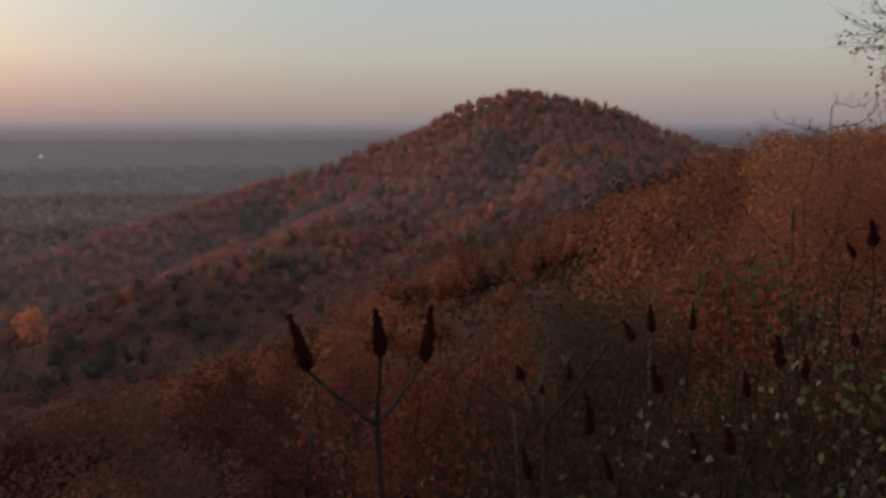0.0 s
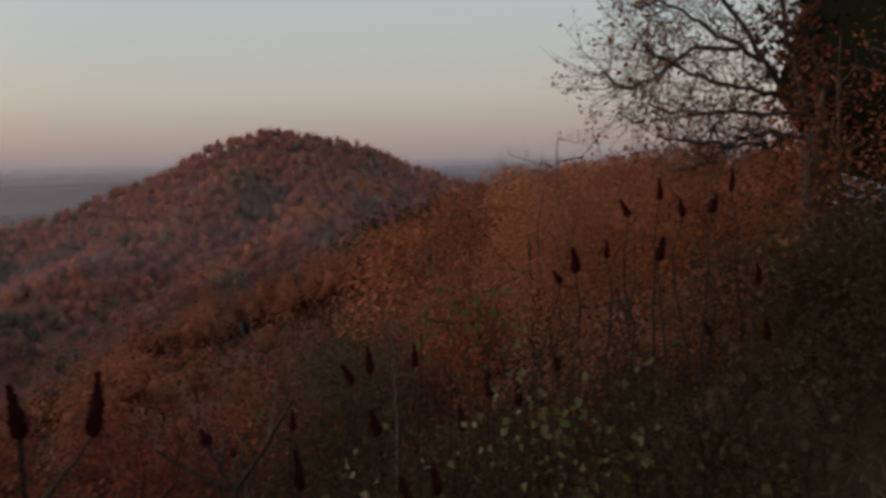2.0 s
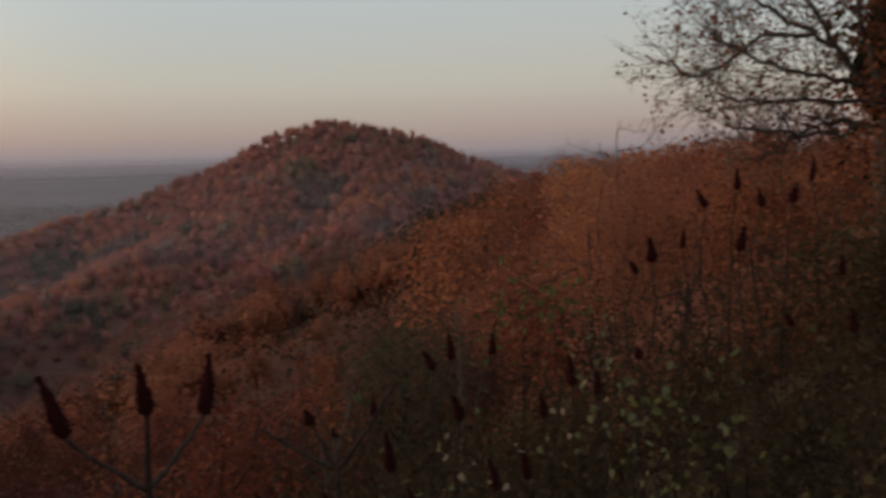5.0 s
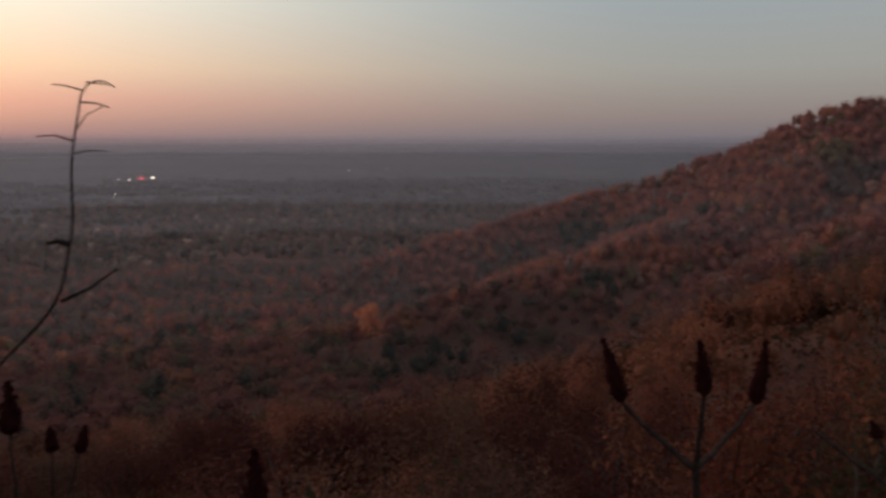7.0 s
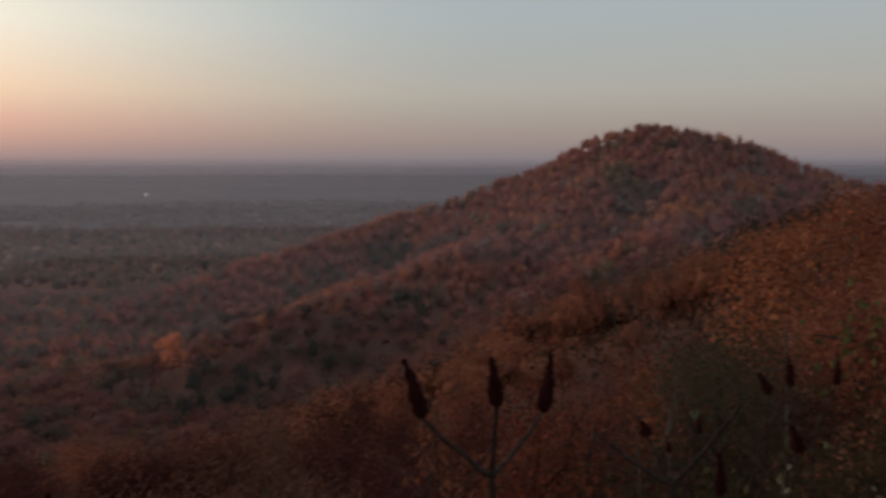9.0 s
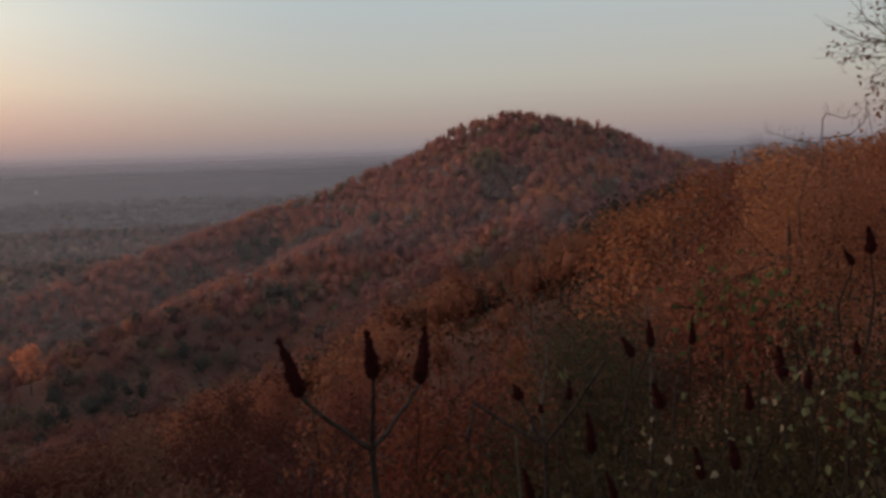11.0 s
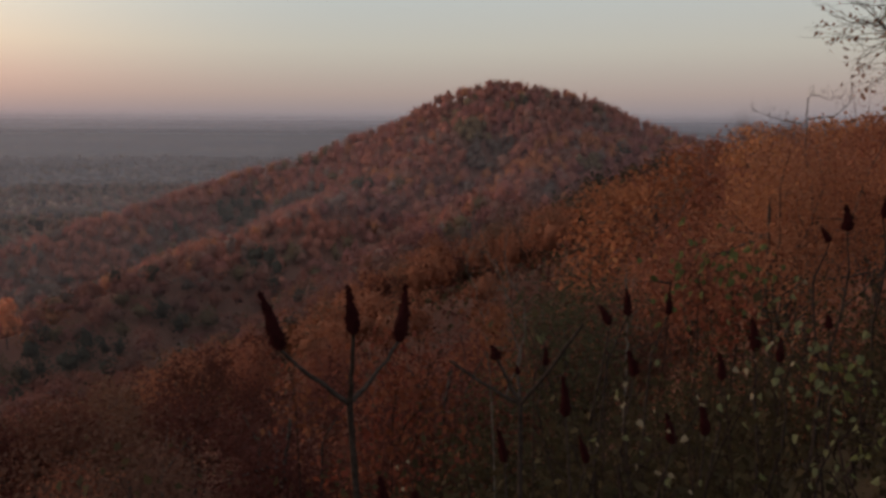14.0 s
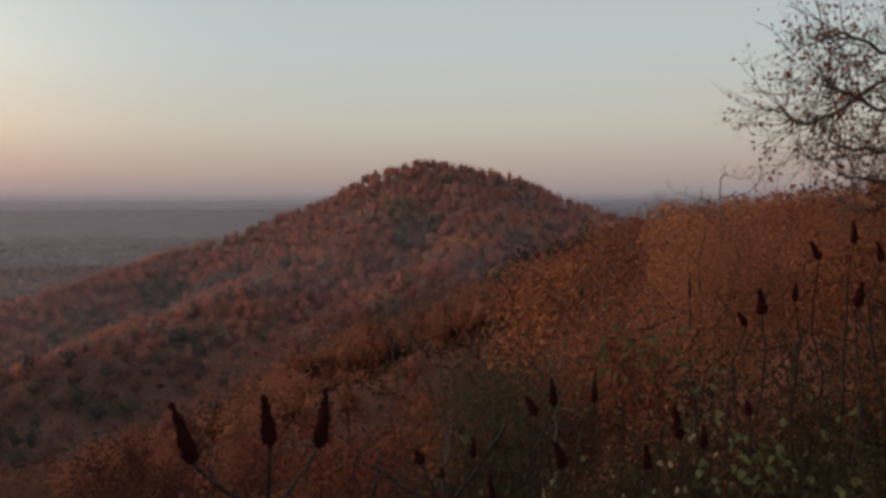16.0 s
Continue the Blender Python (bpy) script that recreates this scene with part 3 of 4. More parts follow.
# ---- lights of houses on the plain ----
def lamp_material(name, rgb, power):
    m = bpy.data.materials.new(name)
    m.use_nodes = True
    b = m.node_tree.nodes["Principled BSDF"]
    b.inputs["Base Color"].default_value = (0.2, 0.2, 0.2, 1)
    b.inputs["Emission Color"].default_value = (*rgb, 1)
    b.inputs["Emission Strength"].default_value = power
    return m


LAMP_WHITE, LAMP_RED = lamp_material("lit_lamp", (1.0, 0.80, 0.60), 16.0), lamp_material("red_lamp", (1.0, 0.05, 0.06), 26.0)


def far_lamp(at, size, red=False):
    x, y, _ = at
    z = gz(x, y)
    root = tagged(new("street_lamp"), ("small red" if red else "small warm white") + " light glowing on the far dark plain", "street lamp", "lights on the plain")
    root.location = (x, y, z)
    pole, head = Geo(), Geo()
    top = at[2] - z
    pole.tube([(0, 0, -1), (0, 0, top / 2), (0, 0, top)], 0.25, 0.15, 6)
    t = np.linspace(0.05, np.pi - 0.05, 7)
    head.tube([(0, 0, top - size * math.cos(u)) for u in t], size, size, 8)
    hv = head.v[0].reshape(7, 8, 3)
    hv[..., :2] *= np.sin(t)[:, None, None]
    part("pole", pole, TRUNK, root)
    part("lamp", head, LAMP_RED if red else LAMP_WHITE, root)


for at, size, red in [((-1335.377, 1555.716, -70.401), 2.0, True), ((-1315.816, 1572.296, -69.18), 1.8, False), ((-1354.602, 1539.004, -71.604), 1.5, False), ((-1390.737, 1547.011, -73.894), 1.2, False), ((-1008.995, 1110.244, -78.733), 0.8, False), ((-1151.392, 961.752, -73.928), 0.7, False), ((-1163.451, 947.126, -73.59), 0.7, False), ((-1059.797, 836.616, -76.25), 0.6, False), ((-966.437, 2087.382, -54.239), 0.75, False), ((-1054.753, 2044.176, -62.371), 1.0, False)]:
    far_lamp(at, size, red)


# ---- sumacs ----
def fruit(base, tip, width, seed, parent):
    """A dense cone of fuzzy fruit: a lumpy spindle covered in tufts."""
    r = np.random.default_rng(seed)
    base, tip = np.array(base), np.array(tip)
    k, sides = 15, 12
    t = np.linspace(0, 1, k)
    prof = 0.72 * width / 2 * np.sin(np.pi * np.clip(t, 0.02, 1) ** 0.55) ** 0.8 * (1 - 0.5 * t) * 1.1 + 0.0008
    axis = base + (tip - base) * t[:, None] + np.array([1, 0, 0]) * (np.sin(t * 2.6) * width * 0.08)[:, None]
    g = Geo()
    g.tube(axis, 1, 1, sides)
    ring = g.v[0].reshape(k, sides, 3)
    ring[:] = axis[:, None] + (ring - axis[:, None]) * (prof[:, None] * r.uniform(0.78, 1.15, (k, sides)))[..., None]
    pick = r.integers(1, k - 1, 260), r.integers(0, sides, 260)
    g.leaves(ring[pick] + r.normal(size=(260, 3)) * width * 0.05, width * 0.22, r, 0.6, -0.8)
    return part("fruit_cone", g, BOB, parent)


def sumac(root_xy, joint, arms, seed, stem_r=0.009, label="bare sumac stem topped with dark maroon fruit clusters"):
    """arms: for each branch (end, tip of the fruit or None, width of the fruit)."""
    r = np.random.default_rng(seed)
    x, y = root_xy
    z = gz(x, y)
    root = tagged(new("sumac"), label, "sumac shrub", "sumacs on the bank")
    root.location = (x, y, z)
    o = np.array([x, y, z])
    g = Geo()
    j = np.array(joint) - o
    g.tube(bend((0, 0, -0.15), j, 9, 0.012, r), stem_r * 1.35, stem_r * 0.85, 8)
    part("stem", g, STEM, root)
    for end, tip, width in arms:
        e = np.array(end) - o
        b = Geo()
        mid = j + (e - j) * 0.5 + np.array([0, 0, -0.06 * np.linalg.norm(e - j)])
        line = np.array([(1 - t) ** 2 * j + 2 * t * (1 - t) * mid + t * t * e for t in np.linspace(0, 1, 8)])
        line[1:-1] += r.normal(size=(6, 3)) * 0.002
        b.tube(line, stem_r * 0.75, stem_r * 0.5, 7)
        part("branch", b, STEM, root)
        if tip is not None:
            fruit(e, np.array(tip) - o, width, seed * 7 + len(root.children), root)
    return root


sumac((-0.05, 2.43), (-0.212, 2.376, 0.727), [((-0.397, 2.384, 0.877), (-0.454, 2.394, 1.038), 0.056), ((-0.193, 2.277, 0.948), (-0.209, 2.256, 1.081), 0.050), ((-0.084, 2.633, 0.834), (-0.064, 2.653, 1.01), 0.058)], 1, 0.0105)
sumac((0.28, 2.60), (0.277, 2.562, 0.661), [((0.429, 2.435, 0.932), None, 0), ((0.21, 2.59, 0.788), (0.191, 2.612, 0.826), 0.04), ((0.072, 2.681, 0.761), None, 0), ((0.281, 2.662, 0.721), (0.274, 2.663, 0.753), 0.02)], 2, label="bare forked sumac with broken tips and one withered cluster")
for k, (base, tip, wd) in enumerate([
    ((0.874, 3.975, 0.561), (0.825, 4.007, 0.648), 0.055), ((0.952, 3.956, 0.605), (0.938, 3.959, 0.737), 0.052), ((1.274, 4.383, 0.512), (1.272, 4.384, 0.633), 0.05),
    ((1.368, 3.497, 0.563), (1.347, 3.506, 0.704), 0.06), ((0.634, 4.329, 0.263), (0.632, 4.329, 0.37), 0.04), ((0.519, 3.131, 0.418), (0.503, 3.134, 0.574), 0.05),
    ((0.914, 3.655, 0.412), (0.88, 3.664, 0.523), 0.06), ((0.861, 2.941, 0.385), (0.833, 2.949, 0.495), 0.045), ((0.928, 2.811, 0.464), (0.907, 2.819, 0.578), 0.045),
    ((1.252, 3.544, 0.425), (1.239, 3.549, 0.538), 0.05), ((1.701, 3.562, 0.64), (1.695, 3.565, 0.699), 0.04), ((1.619, 3.824, 0.42), (1.617, 3.825, 0.538), 0.05), 
    ((2.755, 4.807, 1.21), (2.704, 4.834, 1.322), 0.06), ((3.018, 4.888, 1.303), (3.013, 4.891, 1.44), 0.055), ((2.918, 4.481, 1.221), (2.899, 4.492, 1.331), 0.05), ((3.048, 4.397, 1.242), (3.07, 4.382, 1.361), 0.065),
    ((3.312, 4.579, 1.357), (3.318, 4.575, 1.496), 0.05), ((2.294, 4.592, 0.921), (2.276, 4.6, 1.065), 0.075), ((2.218, 4.626, 0.858), (2.173, 4.646, 0.937), 0.05), ((2.54, 4.694, 0.981), (2.542, 4.693, 1.096), 0.045),
    ((2.49, 4.038, 1.031), (2.512, 4.025, 1.161), 0.06), ((3.016, 3.93, 0.89), (3.011, 3.933, 1.007), 0.045), ((2.682, 3.43, 0.718), (2.674, 3.436, 0.823), 0.05), ((2.707, 3.903, 0.654), (2.683, 3.919, 0.72), 0.05),
    ((-2.623, 2.508, 0.475), (-2.622, 2.51, 0.675), 0.098), ((-2.823, 2.88, 0.25), (-2.824, 2.879, 0.36), 0.073), ((-2.748, 2.956, 0.228), (-2.728, 2.975, 0.346), 0.070), ((-1.572, 2.495, 0.323), (-1.57, 2.496, 0.566), 0.105), ((-2.513, 2.011, 0.462), (-2.506, 2.02, 0.628), 0.13),
    ((-0.037, 2.783, 0.235), (-0.037, 2.783, 0.293), 0.05), ((-0.135, 2.681, 0.285), (-0.148, 2.681, 0.388), 0.05), ((0.324, 3.363, 0.146), (0.29, 3.366, 0.286), 0.05), ((0.684, 3.506, 0.081), (0.647, 3.514, 0.202), 0.045)]):
    r = np.random.default_rng(200 + k)
    b = np.array(base)
    low = b - np.array([r.normal() * 0.04 + (b[0] - tip[0]) * 0.3, r.normal() * 0.04, 0.22])
    sumac((b[0] + r.normal() * 0.15, b[1] + r.normal() * 0.12), low, [(base, tip, wd)], 30 + k, 0.007, "thin sumac stem with a single dark fruit cluster")

# the thorny bare shoot close by
g = Geo()
shoot = [(-2.551, 1.905, 0.471), (-2.398, 1.998, 0.629), (-2.266, 2.066, 0.779), (-2.118, 2.127, 0.935), (-1.995, 2.168, 1.064), (-1.978, 2.184, 1.195), (-1.961, 2.2, 1.29), (-1.936, 2.169, 1.422), (-1.927, 2.178, 1.531), (-1.891, 2.17, 1.622), (-1.885, 2.175, 1.675), (-1.852, 2.206, 1.707), (-1.819, 2.234, 1.682)]
x0, y0, _ = shoot[0]
sroot = tagged(new("bare_shoot"), "thin bare reddish-brown shoot with a few fine side twigs", "twig")
so = np.array([x0 - 0.3, y0 - 0.1, gz(x0 - 0.3, y0 - 0.1)])
sroot.location = so
pts = np.array([so + np.array([0, 0, -0.05]), so * 0.6 + np.array(shoot[0]) * 0.4, *shoot]) - so
dense = np.concatenate([np.linspace(pts[q], pts[q + 1], 4, endpoint=False) for q in range(len(pts) - 1)] + [pts[-1:]])
dense[2:-2] = (dense[:-4] + dense[1:-3] + dense[2:-2] + dense[3:-1] + dense[4:]) / 5
g.tube(dense, 0.0058, 0.0022, 7)
part("stem", g, TWIG, sroot)
for ends, r0 in [([(-1.995, 2.168, 1.064), (-1.977, 2.267, 1.09), (-1.968, 2.37, 1.134)], 0.0022), ([(-1.927, 2.178, 1.531), (-1.939, 2.124, 1.546), (-1.951, 2.07, 1.542)], 0.0011), ([(-1.924, 2.18, 1.496), (-1.925, 2.234, 1.504), (-1.908, 2.29, 1.501)], 0.0010),
                 ([(-1.889, 2.172, 1.639), (-1.879, 2.221, 1.638), (-1.879, 2.275, 1.628)], 0.0011), ([(-1.897, 2.164, 1.566), (-1.927, 2.232, 1.605), (-1.914, 2.284, 1.631)], 0.0008), ([(-1.885, 2.175, 1.672), (-1.892, 2.128, 1.681), (-1.919, 2.102, 1.684)], 0.0010), ([(-1.876, 2.184, 1.695), (-1.878, 2.222, 1.694), (-1.881, 2.273, 1.693)], 0.0009), ([(-1.972, 2.19, 1.23), (-1.995, 2.167, 1.241), (-2.018, 2.144, 1.237)], 0.0034)]:
    b = Geo()
    b.tube(np.array(ends) - so, r0 * 2.9, r0 * 1.6, 5)
    part("side_twig", b, TWIG, sroot)


# ---- saplings, shrubs and vines on the bank ----
def branching(geo, start, way, length, radius, depth, r, tips, spread=0.55, lift=0.1, kids=(2, 4)):
    """A branch that wavers, tapers and divides; the ends are gathered in tips."""
    way = way / np.linalg.norm(way)
    k = 5 if radius > 0.01 else 3
    line = [np.array(start, float)]
    d = way.copy()
    for _ in range(k):
        d = d + r.normal(size=3) * 0.16 + np.array([0, 0, lift * 0.3])
        d /= np.linalg.norm(d)
        line.append(line[-1] + d * length / k)
    geo.tube(line, radius, radius * 0.55, 6 if radius > 0.02 else 3)
    if depth == 0:
        tips += [line[-1], line[-2], line[-3]]
        return
    for _ in range(r.integers(*kids)):
        q = r.integers(k // 2, k + 1)
        side = d + r.normal(size=3) * spread
        branching(geo, line[q], side, length * r.uniform(0.5, 0.8), radius * 0.55, depth - 1, r, tips, spread, lift, kids)
    branching(geo, line[-1], d, length * 0.7, radius * 0.55, depth - 1, r, tips, spread, lift, kids)


def shrub_mesh(seed, leaf, leaf_size, per_tip, height, stems):
    r = np.random.default_rng(seed)
    wood, leaves, tips = Geo(), Geo(), []
    for _ in range(stems):
        a = r.uniform(0, 6.28)
        foot = np.array([math.cos(a), math.sin(a), 0]) * r.uniform(0, 0.12) * height
        wood.tube([(0, 0, -0.14), foot * 0.5 + np.array([0, 0, -0.11]), foot + np.array([0, 0, -0.09])], 0.012 * height, 0.009 * height, 5)
        branching(wood, foot + np.array([0, 0, -0.1]), np.array([math.cos(a) * 0.4, math.sin(a) * 0.4, 1.0]), height * r.uniform(0.4, 0.6), 0.008 * height, 2, r, tips)
    t = np.array(tips)
    c = t[r.integers(0, len(t), len(t) * per_tip)] + r.normal(size=(len(t) * per_tip, 3)) * 0.09 * height
    leaves.leaves(c, leaf_size, r, 0.7, 0.4)
    return wood.mesh("stem", [TWIG]), leaves.mesh("leaves", [leaf])


def make_shrub(kind, label, category, group, meshes):
    root = tagged(new(kind), label, category, group)
    for name, me in zip(("stem", "foliage"), meshes):
        new(name, me).parent = root
    return root


def strew(sources, places, r, scale=(0.8, 1.2)):
    """Stand copies of the sources at (x, y, top height or None)."""
    done = set()
    for x, y, h in places:
        src = sources[r.integers(0, len(sources))]
        s = r.uniform(*scale) if h is None else h
        m = pose(x, y, gz(x, y), r.normal() * 4, r.normal() * 4, r.uniform(0, 360)) @ Matrix.Diagonal((s, s, s, 1))
        if src.name in done:
            copy_thing(src, pose(0, 0, 0)).matrix_basis = m
        else:
            done.add(src.name)
            src.matrix_basis = m


rng = np.random.default_rng(77)
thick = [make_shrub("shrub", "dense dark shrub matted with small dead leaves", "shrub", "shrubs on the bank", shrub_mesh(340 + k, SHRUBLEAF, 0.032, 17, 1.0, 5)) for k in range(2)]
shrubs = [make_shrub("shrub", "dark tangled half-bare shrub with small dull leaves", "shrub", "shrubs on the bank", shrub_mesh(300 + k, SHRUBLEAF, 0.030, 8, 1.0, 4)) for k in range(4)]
browns = [make_shrub("shrub", "twiggy shrub holding withered russet leaves", "shrub", "shrubs on the bank", shrub_mesh(320 + k, OAKLEAF, 0.030, 7, 1.0, 4)) for k in range(3)]
# how high the brush reaches against the land behind, by bearing
BRUSH_AZ = [-60, -20, -5, 3, 10, 18, 25, 33, 45, 60]
BRUSH_EL = [-24, -23, -21, -19, -16.0, -12, -9.5, -5.5, 2.5, 5]
dark_places, brown_places, thick_places = [], [], []
for x, y in np.concatenate([scatter(3.0, 17, -58, 24, 1.25, rng), scatter(3.2, 12, 24, 58, 0.95, rng)]):
    d, az = math.hypot(x, y), math.degrees(math.atan2(x, y))
    if az > 39 and d < 3.9:
        continue
    top = 1.5 + d * math.tan(radians(np.interp(az, BRUSH_AZ, BRUSH_EL) - rng.uniform(0, 5)))
    h = (top - gz(x, y)) / 1.15
    if az > 30:
        h = max(h, rng.uniform(0.6, 1.2))
    if 0.35 < h:
        (thick_places if az > 33 and rng.random() < 0.5 else brown_places if d > 6.5 and rng.random() < (0.15 if 4 < az < 22 else 0.4) else dark_places).append((x, y, min(h, 2.5)))
dark_places += [(x, y, rng.uniform(0.5, 0.95)) for x, y in scatter(3.9, 6.6, 33, 57, 0.55, rng) if math.hypot(x, y) > 3.9 + max(0, math.degrees(math.atan2(x, y)) - 43) * 0.1]
strew(shrubs, dark_places, rng)
strew(browns, brown_places, rng)
strew(thick, thick_places, rng)

# ---- the big oak, half bare ----
oak_root = np.array([*(9.418, 10.837, 1.42)[:2], 0.0])
oak_root[2] = gz(oak_root[0], oak_root[1])
oak = tagged(new("oak_tree"), "large half-bare oak with dark limbs and scattered brown leaves", "tree")
oak.location = oak_root
r = np.random.default_rng(5)
trunk, oak_tips = Geo(), []
fork = np.array((9.35, 10.895, 1.958)) - oak_root
trunk.tube(bend((0, 0, -0.3), fork, 6, 0.01, r), 0.24, 0.19, 10)
part("trunk", trunk, OAKBARK, oak)
OAK_LIMBS = [
    [(9.316, 10.924, 2.181), (8.718, 11.151, 2.94), (8.183, 11.3, 3.806), (7.719, 11.378, 4.555), (7.187, 11.482, 5.282)],
    [(8.718, 11.151, 2.94), (8.287, 11.225, 3.24), (7.569, 11.477, 3.22), (6.945, 11.627, 2.815), (6.593, 11.712, 2.62), (6.285, 11.764, 2.899)],
    [(8.322, 11.2, 3.238), (7.913, 11.367, 3.417), (7.572, 11.475, 3.717), (7.155, 11.618, 3.973), (6.77, 11.728, 3.928)],
    [(9.316, 10.924, 2.181), (8.589, 11.124, 2.278), (7.909, 11.37, 2.246), (7.29, 11.536, 2.296), (6.891, 11.543, 2.465)],
    [(9.251, 10.979, 1.872), (8.597, 10.992, 2.008), (8.133, 11.09, 1.883), (7.807, 11.076, 1.583), (7.341, 11.148, 1.42)],
    [(9.316, 10.924, 2.181), (9.045, 11.148, 3.302), (8.975, 11.204, 4.442), (8.837, 11.312, 5.661)],
    [(9.35, 10.895, 1.958), (9.834, 11.004, 3.402), (10.15, 10.988, 4.924), (10.403, 11.027, 6.276)],
    [(9.052, 11.014, 2.495), (8.271, 10.988, 2.611), (7.558, 11.004, 2.726), (7.031, 11.108, 2.972), (6.61, 11.128, 3.166)],
    [(9.35, 10.895, 1.958), (9.47, 9.982, 2.668), (9.623, 9.267, 2.918), (9.797, 8.637, 2.696)],
    [(9.35, 10.895, 1.958), (8.474, 10.834, 1.768), (7.693, 10.911, 1.777), (7.04, 10.984, 1.844), (6.741, 11.051, 1.931)],
]
dense_tips = []
for k, line in enumerate(OAK_LIMBS):
    limb, tips = Geo(), []
    p = np.array(line) - oak_root
    fine = np.concatenate([np.linspace(p[q], p[q + 1], 4, endpoint=False) for q in range(len(p) - 1)] + [p[-1:]])
    fine[1:-1] += r.normal(size=(len(fine) - 2, 3)) * 0.03
    r0 = 0.055 if k in (0, 5, 6) else 0.036
    limb.tube(fine, r0, 0.018, 7)
    for q in range(3, len(fine)):
        d = fine[q] - fine[q - 1]
        d /= np.linalg.norm(d)
        for _ in range(3):
            side = d * 0.7 + r.normal(size=3) * 0.6 + np.array([0, 0, 0.05])
            branching(limb, fine[q], side, r.uniform(0.35, 0.7), 0.011, 2, r, tips, 0.6, 0.05, (1, 3))
    part("limb", limb, OAKBARK, oak)
    t = np.array(tips)
    n = len(t) * (4.2 if k in (5, 6, 8) else 0.8)
    lf = Geo()
    c = t[r.integers(0, len(t), int(n * 0.55))]
    lf.leaves(c + r.normal(size=c.shape) * 0.06, 0.075, r, 0.55, 1.0)
    part("foliage", lf, OAKLEAF, oak, "withered red-brown leaves")

# ---- brown-leaved boughs and the dark cedar beyond the oak ----
def leafy_tree(kind, label, at, height, width, count, size, mat, seed, rim=0.5):
    r = np.random.default_rng(seed)
    x, y = at
    root = tagged(new(kind), label, "tree")
    root.location = (x, y, gz(x, y))
    wood, crown = Geo(), Geo()
    wood.tube(bend((0, 0, -0.4), (0, 0, height * 0.85), 8, 0.01, r), height * (0.022 if mat is CEDAR else 0.009), height * 0.003, 8)
    unit, core = crown_shape(count, r, 12, rim, 9, 12)
    size3, lift3 = np.array([width / 2, width / 2, height * 0.5]), np.array([0, 0, height * 0.47])
    pts = unit * size3 + lift3
    if mat is CEDAR:
        mass = core.reshape(-1, 3) * 0.86 * size3 + lift3
        crown.add(mass + r.normal(size=mass.shape) * 0.12, core_quads(core))
    for q in range(18):
        e = pts[r.integers(0, count)]
        bough = Geo()
        bough.tube(bend((0, 0, max(0.3, e[2] - height * 0.1)), e, 5, 0.04, r), height * (0.006 if mat is CEDAR else 0.0035), height * 0.001, 4)
        part("branch", bough, TRUNK, root)
    crown.leaves(pts, size, r, 0.6, 0.5)
    part("trunk", wood, TRUNK, root)
    part("crown", crown, mat, root)
    return root


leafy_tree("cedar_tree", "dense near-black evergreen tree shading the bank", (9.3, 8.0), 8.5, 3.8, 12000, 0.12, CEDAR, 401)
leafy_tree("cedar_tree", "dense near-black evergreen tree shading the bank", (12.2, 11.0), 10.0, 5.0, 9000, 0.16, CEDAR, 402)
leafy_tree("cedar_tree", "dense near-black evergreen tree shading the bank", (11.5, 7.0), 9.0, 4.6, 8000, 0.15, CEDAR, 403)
leafy_tree("young_oak", "young oak clothed in red-brown withered leaves", (8.0, 8.9), 4.4, 2.0, 900, 0.07, OAKLEAF, 404, 0.3)
leafy_tree("young_oak", "low young oak clothed in dull brown leaves under the big oak", (7.3, 8.6), 3.1, 2.6, 1700, 0.065, OAKLEAF, 408, 0.3)
leafy_tree("young_oak", "young oak clothed in red-brown withered leaves", (6.6, 6.4), 2.6, 1.5, 700, 0.065, OAKLEAF, 405, 0.2)
leafy_tree("young_oak", "young oak clothed in red-brown withered leaves", (8.6, 12.6), 4.2, 3.4, 2200, 0.095, OAKLEAF, 406, 0.3)
leafy_tree("young_oak", "young oak clothed in red-brown withered leaves", (10.8, 12.6), 7.2, 3.0, 2200, 0.12, OAKLEAF, 407, 0.3)


# ---- saplings with withered leaves ----
def sapling(label, stems, leaf_mat, leaf_size, count, spots, seed, wood=PALEBARK, stem_r=0.008):
    """stems: lines of places from the foot up; spots: (centre, spread) of the leaf groups."""
    r = np.random.default_rng(seed)
    o = np.array(stems[0][0], float)
    o[2] = gz(o[0], o[1])
    root = tagged(new("sapling"), label, "sapling", "saplings on the bank")
    root.location = o
    tips = []
    for k, line in enumerate(stems):
        p = np.array(line, float) - o
        if k == 0:
            p = np.concatenate([[(0, 0, -0.1)], p[1:] if len(p) > 2 else p])
        fine = np.concatenate([np.linspace(p[q], p[q + 1], 5, endpoint=False) for q in range(len(p) - 1)] + [p[-1:]])
        fine[1:-1] += r.normal(size=(len(fine) - 2, 3)) * 0.012
        g = Geo()
        g.tube(fine, stem_r, stem_r * 0.3, 6)
        for q in range(len(fine) // 2, len(fine)):
            d = r.normal(size=3) * 0.5 + np.array([0, 0, 0.8])
            branching(g, fine[q], d, r.uniform(0.15, 0.35), stem_r * 0.35, 1, r, tips, 0.5, 0.1, (1, 3))
        part("stem", g, wood, root)
    lf = Geo()
    for c, spread in spots:
        lf.leaves(np.array(c) - o + r.normal(size=(count, 3)) * spread, leaf_size, r, 0.6, 0.8)
    part("foliage", lf, leaf_mat, root)
    return root


def foot(p, dz=0.0):
    return (p[0], p[1], gz(p[0], p[1]))


